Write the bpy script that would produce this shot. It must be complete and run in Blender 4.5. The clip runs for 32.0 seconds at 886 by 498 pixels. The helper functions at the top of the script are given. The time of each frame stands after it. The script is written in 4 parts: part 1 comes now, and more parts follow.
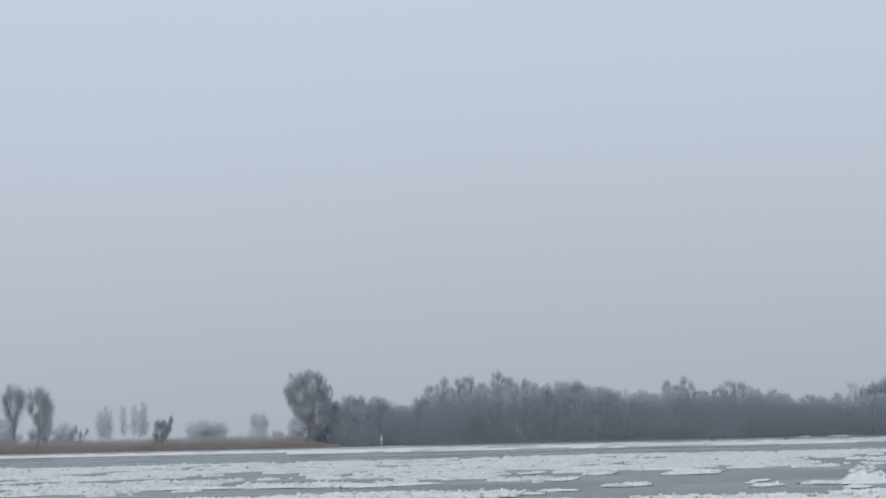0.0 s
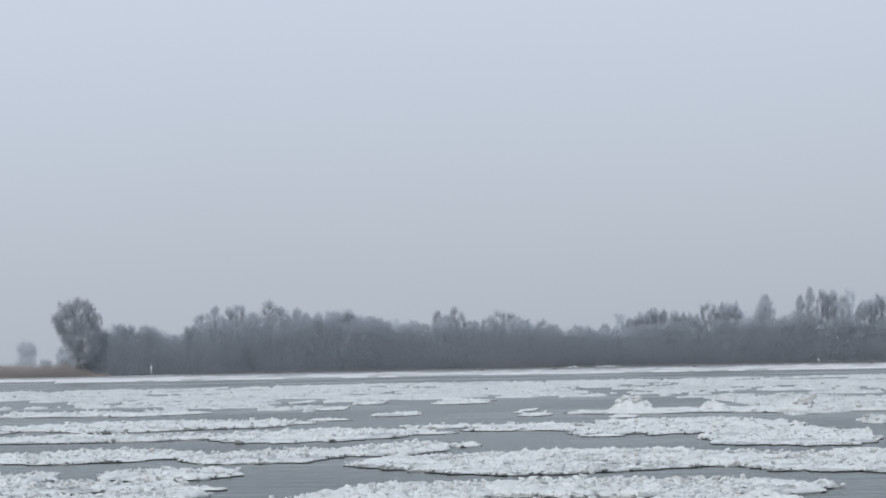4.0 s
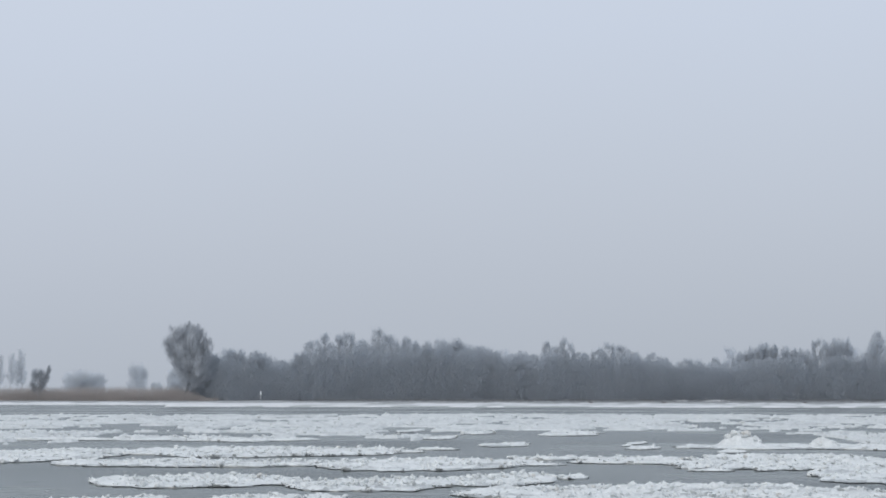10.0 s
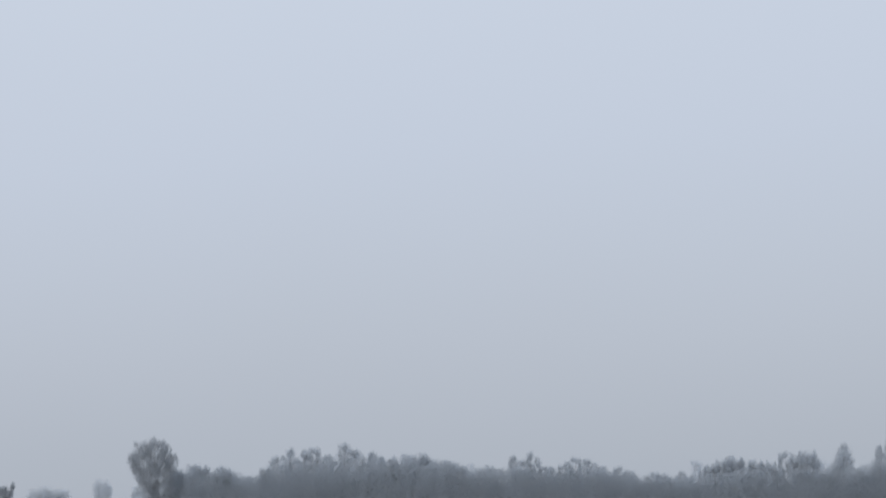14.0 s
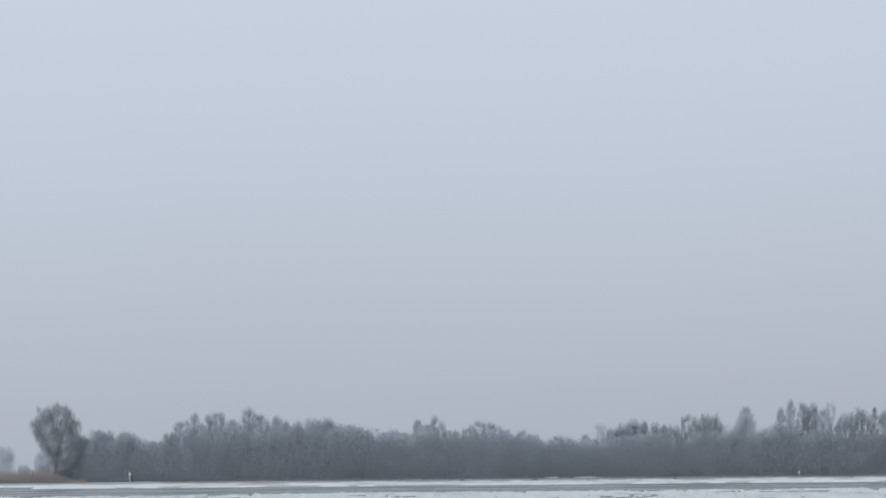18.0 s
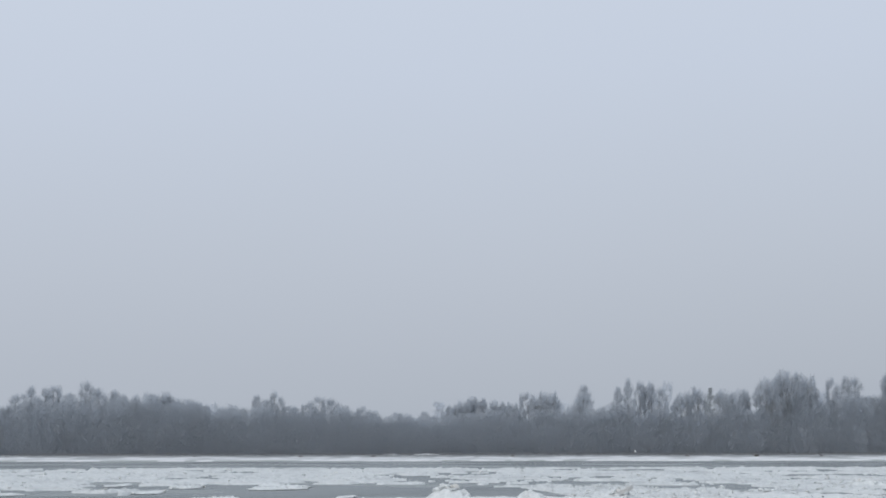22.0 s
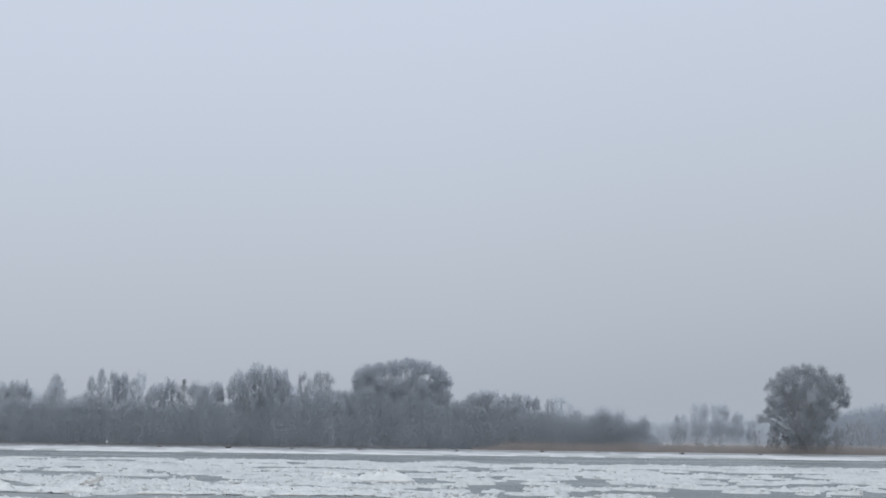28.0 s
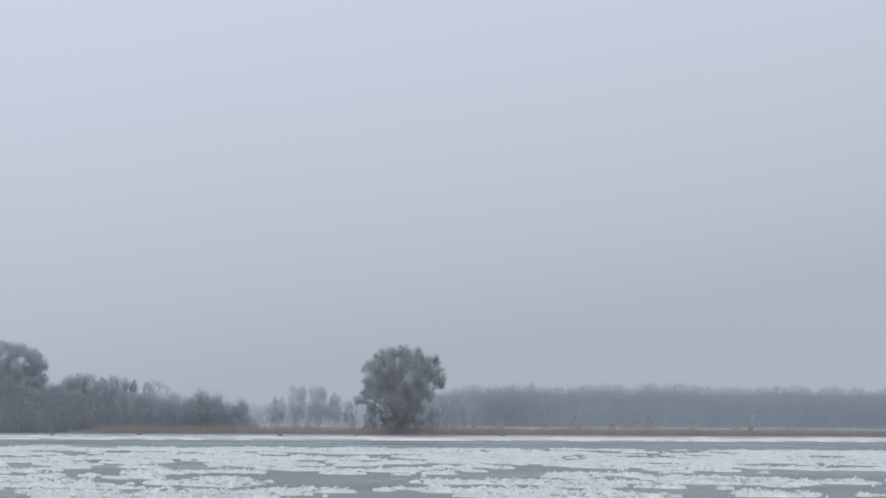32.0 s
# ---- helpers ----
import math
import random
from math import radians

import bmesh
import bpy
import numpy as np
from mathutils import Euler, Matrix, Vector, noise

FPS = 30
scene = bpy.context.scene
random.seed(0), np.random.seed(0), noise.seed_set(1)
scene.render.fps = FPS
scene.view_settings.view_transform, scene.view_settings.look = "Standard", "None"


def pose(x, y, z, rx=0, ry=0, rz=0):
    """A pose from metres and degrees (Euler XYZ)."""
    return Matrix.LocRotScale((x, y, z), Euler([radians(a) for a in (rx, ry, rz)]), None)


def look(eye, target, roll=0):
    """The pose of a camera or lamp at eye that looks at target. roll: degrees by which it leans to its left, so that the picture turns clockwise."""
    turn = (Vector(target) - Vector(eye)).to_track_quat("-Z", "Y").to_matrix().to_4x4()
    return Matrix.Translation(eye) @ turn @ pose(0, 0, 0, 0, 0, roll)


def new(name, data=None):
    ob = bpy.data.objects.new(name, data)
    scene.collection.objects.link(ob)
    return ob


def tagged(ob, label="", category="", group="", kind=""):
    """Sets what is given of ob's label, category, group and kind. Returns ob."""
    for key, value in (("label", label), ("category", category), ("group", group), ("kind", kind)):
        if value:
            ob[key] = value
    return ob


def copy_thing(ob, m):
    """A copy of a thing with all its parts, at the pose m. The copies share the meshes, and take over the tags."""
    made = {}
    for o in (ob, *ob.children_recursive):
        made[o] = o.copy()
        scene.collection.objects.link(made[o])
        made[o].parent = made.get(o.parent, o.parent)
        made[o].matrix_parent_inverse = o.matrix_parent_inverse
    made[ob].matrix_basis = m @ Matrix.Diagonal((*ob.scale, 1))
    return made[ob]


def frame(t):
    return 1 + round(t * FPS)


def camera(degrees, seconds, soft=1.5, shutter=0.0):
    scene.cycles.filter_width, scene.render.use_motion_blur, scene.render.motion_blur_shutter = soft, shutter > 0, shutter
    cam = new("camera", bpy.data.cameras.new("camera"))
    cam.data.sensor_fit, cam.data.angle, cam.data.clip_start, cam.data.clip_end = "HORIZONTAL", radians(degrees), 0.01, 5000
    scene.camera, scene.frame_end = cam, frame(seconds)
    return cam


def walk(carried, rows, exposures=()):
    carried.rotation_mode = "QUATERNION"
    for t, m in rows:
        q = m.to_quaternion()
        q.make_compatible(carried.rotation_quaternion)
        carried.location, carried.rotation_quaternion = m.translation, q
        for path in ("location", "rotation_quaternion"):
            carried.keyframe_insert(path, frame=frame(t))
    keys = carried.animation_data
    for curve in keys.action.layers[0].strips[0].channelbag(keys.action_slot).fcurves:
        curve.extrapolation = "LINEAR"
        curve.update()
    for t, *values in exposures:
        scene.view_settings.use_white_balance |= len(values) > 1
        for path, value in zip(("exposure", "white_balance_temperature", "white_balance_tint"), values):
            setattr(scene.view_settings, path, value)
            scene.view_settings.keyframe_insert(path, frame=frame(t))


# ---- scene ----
EYE = (0.0, 0.0, 3.52)     # eye on a low embankment above the river
BANK = 480.0               # distance of the far bank

cam = camera(21.41, 32.0, soft=1.75)
PATH = [  # seconds, turn to the left, tilt up, lean, in degrees
    (0, 13.800, 4.445, -1.316),
    (0.5, 11.981, 4.825, -0.864),
    (1, 10.028, 4.030, 0.045),
    (1.5, 10.669, 2.808, 0.400),
    (2, 12.093, 1.588, 0.191),
    (2.5, 13.169, 2.211, 0.506),
    (3, 12.342, 2.691, -0.238),
    (3.5, 8.061, 2.644, -1.116),
    (5.5, 11.135, 2.438, -0.601),
    (6, 12.832, 2.590, -0.068),
    (6.5, 14.239, 2.740, 0.306),
    (7, 14.063, 2.948, 0.407),
    (7.5, 13.767, 3.134, 0.470),
    (8, 13.526, 3.302, 0.491),
    (8.5, 13.162, 3.455, 0.555),
    (9, 12.354, 3.650, 0.389),
    (9.5, 11.505, 3.682, 0.144),
    (10, 10.964, 3.375, -0.002),
    (10.5, 11.122, 3.164, -0.063),
    (11, 12.171, 3.116, -0.661),
    (11.5, 12.445, 4.598, -1.265),
    (12, 11.887, 5.940, -0.450),
    (12.5, 11.370, 6.126, -0.005),
    (13, 10.698, 6.027, -0.138),
    (13.5, 10.283, 6.188, -0.240),
    (15.5, 9.858, 5.703, -0.514),
    (16, 9.653, 5.470, -0.639),
    (16.5, 9.326, 5.316, -0.661),
    (17, 8.972, 5.138, -0.557),
    (17.5, 8.410, 5.081, -0.597),
    (18, 7.771, 5.272, -0.575),
    (18.5, 7.418, 5.376, -0.571),
    (19, 7.167, 5.383, -0.276),
    (19.5, 6.637, 5.110, 0.104),
    (20, 6.016, 4.728, 0.176),
    (20.5, 5.498, 4.556, 0.232),
    (21, 5.131, 4.674, 0.077),
    (21.5, 4.657, 4.697, 0.017),
    (22, 3.890, 4.680, -0.106),
    (22.5, 3.098, 4.725, -0.287),
    (23, 2.491, 4.878, -0.240),
    (23.5, 1.814, 5.135, -0.334),
    (24, 1.113, 5.319, -0.456),
    (24.5, 0.420, 5.202, -0.441),
    (26.5, -4.086, 4.512, 0.010),
    (27, -5.351, 4.869, 0.075),
    (27.5, -6.995, 4.757, 0.468),
    (28, -8.844, 4.544, 0.805),
    (28.5, -10.532, 4.312, 0.702),
    (29, -11.645, 3.992, 0.273),
    (29.5, -12.329, 4.091, -0.002),
    (30, -13.209, 4.207, -0.147),
    (30.5, -14.563, 4.042, 0.014),
    (31, -16.670, 3.718, 0.154),
    (31.5, -18.002, 3.759, 0.230),
    (32, -18.657, 4.206, 0.345),
]
walk(cam, [(t, pose(*EYE, 90 + tilt, 0, turn) @ pose(0, 0, 0, 0, 0, lean)) for t, turn, tilt, lean in PATH],
     [(0, -0.08), (1.2, -0.08), (1.9, 0.1), (3, 0.06), (6, 0.03), (9, 0.04), (11, 0.03), (12, -0.03), (15, -0.04), (17, -0.04), (22, -0.01), (24, -0.04), (27, -0.02), (29, 0.06), (32, 0.05)])

# ---- light: even overcast winter sky, brighter towards the zenith ----
world = bpy.data.worlds.new("overcast_sky")
scene.world = world
world.use_nodes = True
wn, wl = world.node_tree.nodes, world.node_tree.links
wn.clear()
w_out = wn.new("ShaderNodeOutputWorld")
w_coord = wn.new("ShaderNodeTexCoord")
w_sep = wn.new("ShaderNodeSeparateXYZ")
w_ramp = wn.new("ShaderNodeValToRGB")
w_cloud = wn.new("ShaderNodeTexNoise")
w_cloud.inputs["Scale"].default_value = 5.0
w_cloud.inputs["Detail"].default_value = 3.0
w_shift = wn.new("ShaderNodeMath")
w_shift.operation = "MULTIPLY_ADD"
w_shift.inputs[1].default_value = 0.02
w_bg = wn.new("ShaderNodeBackground")
w_sky = wn.new("ShaderNodeTexSky")
w_sky.sky_type, w_sky.sun_disc = "NISHITA", False
w_sky.sun_elevation, w_sky.sun_rotation = radians(24), radians(200)
w_sky.dust_density, w_sky.air_density = 6.0, 1.0
w_mul = wn.new("ShaderNodeBackground")
w_mul.inputs["Strength"].default_value = 0.012
w_add = wn.new("ShaderNodeAddShader")
SKY = ((0.0, 0.388, 0.431, 0.498), (0.035, 0.434, 0.477, 0.546), (0.09, 0.480, 0.526, 0.609), (0.17, 0.535, 0.590, 0.695),
       (0.45, 0.68, 0.74, 0.83), (1.0, 0.85, 0.91, 0.98))
el = w_ramp.color_ramp.elements
el[0].position, el[0].color = SKY[0][0], (*SKY[0][1:], 1)
el[1].position, el[1].color = SKY[-1][0], (*SKY[-1][1:], 1)
for s in SKY[1:-1]:
    e = el.new(s[0])
    e.color = (*s[1:], 1)
wl.new(w_coord.outputs["Generated"], w_sep.inputs[0])
wl.new(w_coord.outputs["Generated"], w_cloud.inputs["Vector"])
wl.new(w_cloud.outputs["Fac"], w_shift.inputs[0])
w_side = wn.new("ShaderNodeMath")   # slightly darker cloud downstream
w_side.operation = "MULTIPLY_ADD"
w_side.inputs[1].default_value = -0.06
w_east = wn.new("ShaderNodeMath")   # and a heavier bank of it far downstream
w_east.operation = "SUBTRACT"
w_east.inputs[1].default_value = 0.15
w_east.use_clamp = True
w_heavy = wn.new("ShaderNodeMath")
w_heavy.operation = "MULTIPLY_ADD"
w_heavy.inputs[1].default_value = -0.13
wl.new(w_sep.outputs["X"], w_east.inputs[0])
wl.new(w_east.outputs[0], w_heavy.inputs[0])
wl.new(w_sep.outputs["Z"], w_heavy.inputs[2])
wl.new(w_sep.outputs["X"], w_side.inputs[0])
wl.new(w_heavy.outputs[0], w_side.inputs[2])
wl.new(w_side.outputs[0], w_shift.inputs[2])
wl.new(w_shift.outputs[0], w_ramp.inputs[0])
wl.new(w_ramp.outputs[0], w_bg.inputs["Color"])
wl.new(w_sky.outputs[0], w_mul.inputs["Color"])
wl.new(w_bg.outputs[0], w_add.inputs[0])
wl.new(w_mul.outputs[0], w_add.inputs[1])
wl.new(w_add.outputs[0], w_out.inputs[0])

sun_data = bpy.data.lights.new("sun", "SUN")
sun_data.energy, sun_data.angle, sun_data.color = 0.5, radians(25), (1.0, 0.97, 0.93)
sun = new("sun", sun_data)
sun.matrix_world = look((0, -100, 60), (40, 0, 8))


# ---- materials ----
def material(name, dark, light, scale, rough=0.8, bump=0.0, fine=8.0, metallic=0.0, stretch=(1, 1, 1)):
    """Two scales of noise between a dark and a light colour, with fine relief."""
    m = bpy.data.materials.new(name)
    m.use_nodes = True
    n, l = m.node_tree.nodes, m.node_tree.links
    p = n["Principled BSDF"]
    p.inputs["Roughness"].default_value = rough
    p.inputs["Metallic"].default_value = metallic
    p.inputs["Specular IOR Level"].default_value = 0.2
    geo = n.new("ShaderNodeTexCoord")
    mp = n.new("ShaderNodeMapping")
    mp.inputs["Scale"].default_value = stretch
    a, b = n.new("ShaderNodeTexNoise"), n.new("ShaderNodeTexNoise")
    a.inputs["Scale"].default_value, b.inputs["Scale"].default_value = scale, scale * fine
    a.inputs["Detail"].default_value, b.inputs["Detail"].default_value = 4, 3
    mix, ramp = n.new("ShaderNodeMath"), n.new("ShaderNodeValToRGB")
    mix.operation = "MULTIPLY_ADD"
    mix.inputs[1].default_value = 0.45
    half = n.new("ShaderNodeMath")
    half.operation = "MULTIPLY"
    half.inputs[1].default_value = 0.55
    r = ramp.color_ramp.elements
    r[0].position, r[0].color, r[1].position, r[1].color = 0.3, (*dark, 1), 0.7, (*light, 1)
    l.new(geo.outputs["Object"], mp.inputs[0])
    l.new(mp.outputs[0], a.inputs["Vector"])
    l.new(mp.outputs[0], b.inputs["Vector"])
    l.new(a.outputs["Fac"], half.inputs[0])
    l.new(b.outputs["Fac"], mix.inputs[0])
    l.new(half.outputs[0], mix.inputs[2])
    l.new(mix.outputs[0], ramp.inputs[0])
    l.new(ramp.outputs[0], p.inputs["Base Color"])
    if bump:
        bp = n.new("ShaderNodeBump")
        bp.inputs["Strength"].default_value, bp.inputs["Distance"].default_value = bump, 0.05
        l.new(b.outputs["Fac"], bp.inputs["Height"])
        l.new(bp.outputs[0], p.inputs["Normal"])
    return m


def twig_material(name, dark, light, scale, through_light=0.5):
    """Fine twigs: matt, and letting light through the loose mass they form."""
    m = material(name, dark, light, scale, 0.95, 0, 10)
    n, l = m.node_tree.nodes, m.node_tree.links
    front, back, mixed = n["Principled BSDF"], n.new("ShaderNodeBsdfTranslucent"), n.new("ShaderNodeMixShader")
    front.inputs["Specular IOR Level"].default_value = 0.0
    mixed.inputs[0].default_value = through_light
    l.new(front.inputs["Base Color"].links[0].from_socket, back.inputs["Color"])
    l.new(front.outputs[0], mixed.inputs[1])
    l.new(back.outputs[0], mixed.inputs[2])
    l.new(mixed.outputs[0], n["Material Output"].inputs[0])
    return m


def water_material():
    m = bpy.data.materials.new("river_water")
    m.use_nodes = True
    n, l = m.node_tree.nodes, m.node_tree.links
    n.remove(n["Principled BSDF"])
    deep, gloss, mixed = n.new("ShaderNodeBsdfDiffuse"), n.new("ShaderNodeBsdfGlossy"), n.new("ShaderNodeMixShader")
    deep.inputs["Color"].default_value = (0.065, 0.074, 0.076, 1)
    gloss.inputs["Color"].default_value = (0.90, 0.93, 0.92, 1)
    facing, share = n.new("ShaderNodeFresnel"), n.new("ShaderNodeMapRange")
    facing.inputs["IOR"].default_value = 1.33
    share.inputs["To Min"].default_value, share.inputs["To Max"].default_value = 0.02, 0.52
    l.new(facing.outputs[0], share.inputs[0])
    l.new(share.outputs[0], mixed.inputs[0])
    l.new(deep.outputs[0], mixed.inputs[1])
    l.new(gloss.outputs[0], mixed.inputs[2])
    l.new(mixed.outputs[0], n["Material Output"].inputs[0])
    geo = n.new("ShaderNodeTexCoord")
    mp = n.new("ShaderNodeMapping")
    mp.inputs["Scale"].default_value = (0.9, 1.0, 1.0)
    big, small, calm = n.new("ShaderNodeTexNoise"), n.new("ShaderNodeTexNoise"), n.new("ShaderNodeTexNoise")
    big.inputs["Scale"].default_value, small.inputs["Scale"].default_value = 0.9, 4.0
    big.inputs["Detail"].default_value, small.inputs["Detail"].default_value = 4, 3
    calm.inputs["Scale"].default_value, calm.inputs["Detail"].default_value = 0.05, 4
    rough = n.new("ShaderNodeMapRange")
    rough.inputs["From Min"].default_value, rough.inputs["From Max"].default_value = 0.35, 0.65
    rough.inputs["To Min"].default_value, rough.inputs["To Max"].default_value = 0.16, 0.32
    b1, b2 = n.new("ShaderNodeBump"), n.new("ShaderNodeBump")
    b1.inputs["Strength"].default_value, b1.inputs["Distance"].default_value = 0.6, 0.2
    b2.inputs["Strength"].default_value, b2.inputs["Distance"].default_value = 0.3, 0.03
    l.new(geo.outputs["Object"], mp.inputs[0])
    for tex in (big, small, calm):
        l.new(mp.outputs[0], tex.inputs["Vector"])
    l.new(big.outputs["Fac"], b1.inputs["Height"])
    l.new(small.outputs["Fac"], b2.inputs["Height"])
    l.new(b1.outputs[0], b2.inputs["Normal"])
    l.new(b2.outputs[0], gloss.inputs["Normal"])
    l.new(b2.outputs[0], facing.inputs["Normal"])
    l.new(calm.outputs["Fac"], rough.inputs[0])
    l.new(rough.outputs[0], gloss.inputs["Roughness"])
    return m


WATER = water_material()
SNOW_ICE = material("snowy_brash_ice", (0.52, 0.545, 0.555), (0.82, 0.845, 0.85), 1.1, 0.75, 0.9, 5)
# the same snow in a greyer tone, for the pack ice
PACK_SNOW = material("grey_pack_ice", (0.45, 0.475, 0.485), (0.74, 0.765, 0.772), 1.1, 0.7, 0.9, 5)
# grey for shore patches, and for slush and painted shade between ice blocks
SLUSH_SHADE = material("grey_slush_shade", (0.28, 0.30, 0.305), (0.50, 0.525, 0.53), 1.5, 0.35, 0.4, 5)
DIRTY_ICE = material("silty_ice", (0.50, 0.495, 0.48), (0.72, 0.718, 0.70), 2.0, 0.7, 0.5, 5)
SHORE_SNOW = material("shore_snow", (0.46, 0.48, 0.50), (0.84, 0.85, 0.87), 0.22, 0.8, 0.3, 9)
# ground set pale to throw light up into the foot of the wood
SOIL = material("pale_meadow", (0.30, 0.315, 0.335), (0.42, 0.435, 0.455), 0.08, 0.95, 0.3, 12)
REED = twig_material("dry_reed", (0.50, 0.474, 0.465), (0.60, 0.568, 0.556), 0.25)
# bark and twig colours carry the distance haze as a pale grey-blue lift
BARK = material("grey_bark", (0.30, 0.316, 0.338), (0.38, 0.397, 0.42), 0.8, 0.9, 0.4, 8)
WOOD_BARK = material("hazy_wood_bark", (0.30, 0.316, 0.336), (0.37, 0.386, 0.406), 0.8, 0.9, 0.4, 8)
TWIG_GREY = twig_material("hazy_grey_twigs", (0.43, 0.457, 0.491), (0.49, 0.517, 0.551), 0.25)
TWIG_OAK = twig_material("hazy_oak_twigs", (0.40, 0.424, 0.454), (0.45, 0.474, 0.504), 0.25)
TWIG_DARK = twig_material("hazy_wood_twigs", (0.54, 0.577, 0.621), (0.59, 0.627, 0.671), 0.25)
TWIG_CROWN = twig_material("grey_crown_twigs", (0.53, 0.565, 0.607), (0.58, 0.615, 0.657), 0.25)
TWIG_FAN = twig_material("hazy_fan_twigs", (0.56, 0.596, 0.64), (0.61, 0.646, 0.69), 0.25)
TWIG_SHRUB = twig_material("grey_brown_shrub_twigs", (0.49, 0.527, 0.572), (0.54, 0.577, 0.622), 0.25)
# haze again, painted in as still paler colours for what stands farther off
TWIG_PALE = twig_material("haze_pale_twigs", (0.70, 0.728, 0.760), (0.78, 0.808, 0.84), 0.25)
CANOPY_HAZE = twig_material("blue_grey_canopy", (0.55, 0.59, 0.638), (0.59, 0.63, 0.678), 0.02)
CANOPY_PALE = twig_material("haze_pale_canopy", (0.67, 0.704, 0.743), (0.71, 0.744, 0.783), 0.02)
CANOPY_MIST = twig_material("misty_pale_canopy", (0.64, 0.674, 0.714), (0.68, 0.714, 0.754), 0.02)
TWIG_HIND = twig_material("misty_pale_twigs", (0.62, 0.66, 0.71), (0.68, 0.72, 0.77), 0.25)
NEEDLES = material("spruce_needles", (0.30, 0.33, 0.35), (0.38, 0.41, 0.43), 0.8, 0.9, 0, 8)
GRASS = twig_material("grey_dead_grass", (0.31, 0.325, 0.345), (0.40, 0.415, 0.435), 0.3)
POST_WHITE = material("white_painted_wood", (0.46, 0.48, 0.50), (0.58, 0.60, 0.62), 3.0, 0.6, 0.2)
STONE = material("wet_stone", (0.07, 0.07, 0.07), (0.20, 0.19, 0.18), 2.0, 0.7, 0.5)


# ---- mesh helpers ----
def mesh_object(name, verts, faces, mat, parent=None, smooth=True, second=None, marked=None):
    """A mesh object from vertex rows and an array of equal faces (or a list of faces)."""
    me = bpy.data.meshes.new(name)
    if isinstance(faces, np.ndarray):
        k = faces.shape[1]
        me.vertices.add(len(verts))
        me.vertices.foreach_set("co", np.asarray(verts, np.float32).ravel())
        me.loops.add(faces.size)
        me.loops.foreach_set("vertex_index", faces.astype(np.int32).ravel())
        me.polygons.add(len(faces))
        me.polygons.foreach_set("loop_start", np.arange(0, faces.size, k, dtype=np.int32))
        me.polygons.foreach_set("use_smooth", np.broadcast_to(smooth, len(faces)).copy())
        me.update(calc_edges=True)
    else:
        me.from_pydata([tuple(v) for v in verts], [], faces)
    me.materials.append(mat)
    if second:
        me.materials.append(second)
        me.polygons.foreach_set("material_index", marked.astype(np.int32))
    ob = new(name, me)
    if parent:
        ob.parent = parent
    return ob


def thing(name, label, category, x=0.0, y=0.0, z=0.0, group=""):
    ob = new(name)
    ob.location = (x, y, z)
    return tagged(ob, label, category, group)


def hash01(ix, iy, s):
    n = (ix.astype(np.int64) * 374761393 + iy.astype(np.int64) * 668265263 + s * 97471113) & 0xFFFFFFFF
    n = ((n ^ (n >> 13)) * 1274126177) & 0xFFFFFFFF
    n = ((n ^ (n >> 15)) * 2246822519) & 0xFFFFFFFF
    return ((n ^ (n >> 16)) & 0xFFFF) / 65535.0


def soft_noise(x, y, s):
    ix, iy = np.floor(x), np.floor(y)
    u, v = x - ix, y - iy
    u, v = u * u * (3 - 2 * u), v * v * (3 - 2 * v)
    a, b = hash01(ix, iy, s), hash01(ix + 1, iy, s)
    c, d = hash01(ix, iy + 1, s), hash01(ix + 1, iy + 1, s)
    return (a * (1 - u) + b * u) * (1 - v) + (c * (1 - u) + d * u) * v


def cloudy(x, y, s, octaves=4):
    """Fractal noise about 0, from -0.5 to 0.5."""
    total, amp, norm = 0.0, 1.0, 0.0
    for k in range(octaves):
        total, norm = total + amp * soft_noise(x * 2**k, y * 2**k, s + 17 * k), norm + amp
        amp *= 0.55
    return total / norm - 0.5


def lumps(x, y, s):
    """Tumbled blocks with tilted tops: 0 between them, up to about 1."""
    ix, iy = np.floor(x), np.floor(y)
    best, tall = np.full(x.shape, 9.0), np.zeros(x.shape)
    ox, oy, tx, ty = (np.zeros(x.shape) for _ in range(4))
    for dx in (-1, 0, 1):
        for dy in (-1, 0, 1):
            cx, cy = ix + dx, iy + dy
            ux, uy = x - cx - hash01(cx, cy, s), y - cy - hash01(cx, cy, s + 5)
            d = np.hypot(ux, uy)
            near = d < best
            tall = np.where(near, hash01(cx, cy, s + 9), tall)
            ox, oy = np.where(near, ux, ox), np.where(near, uy, oy)
            tx, ty = np.where(near, hash01(cx, cy, s + 13) - 0.5, tx), np.where(near, hash01(cx, cy, s + 15) - 0.5, ty)
            best = np.where(near, d, best)
    top = np.clip(0.8 + 2.2 * (tx * ox + ty * oy), 0.25, 1.4)
    return (0.2 + 0.8 * tall**1.3) * top * np.clip(1 - (best / 0.62) ** 3, 0, 1)


def rubble(x, y, s):
    """Height of loose brash ice, in metres."""
    ridge = np.clip(cloudy(x / 2.2, y / 2.2, s + 3, 3) * 2.2 + 0.6, 0.25, 1.2)
    x, y = x + 0.12 * cloudy(x * 3, y * 3, s + 6, 2), y + 0.12 * cloudy(x * 3, y * 3, s + 7, 2)
    return ridge * (0.17 * lumps(x / 0.56, y / 0.7, s) + 0.16 * lumps(x / 0.3, y / 0.36, s + 1) + 0.07 * lumps(x / 0.17, y / 0.17, s + 2)) - 0.02


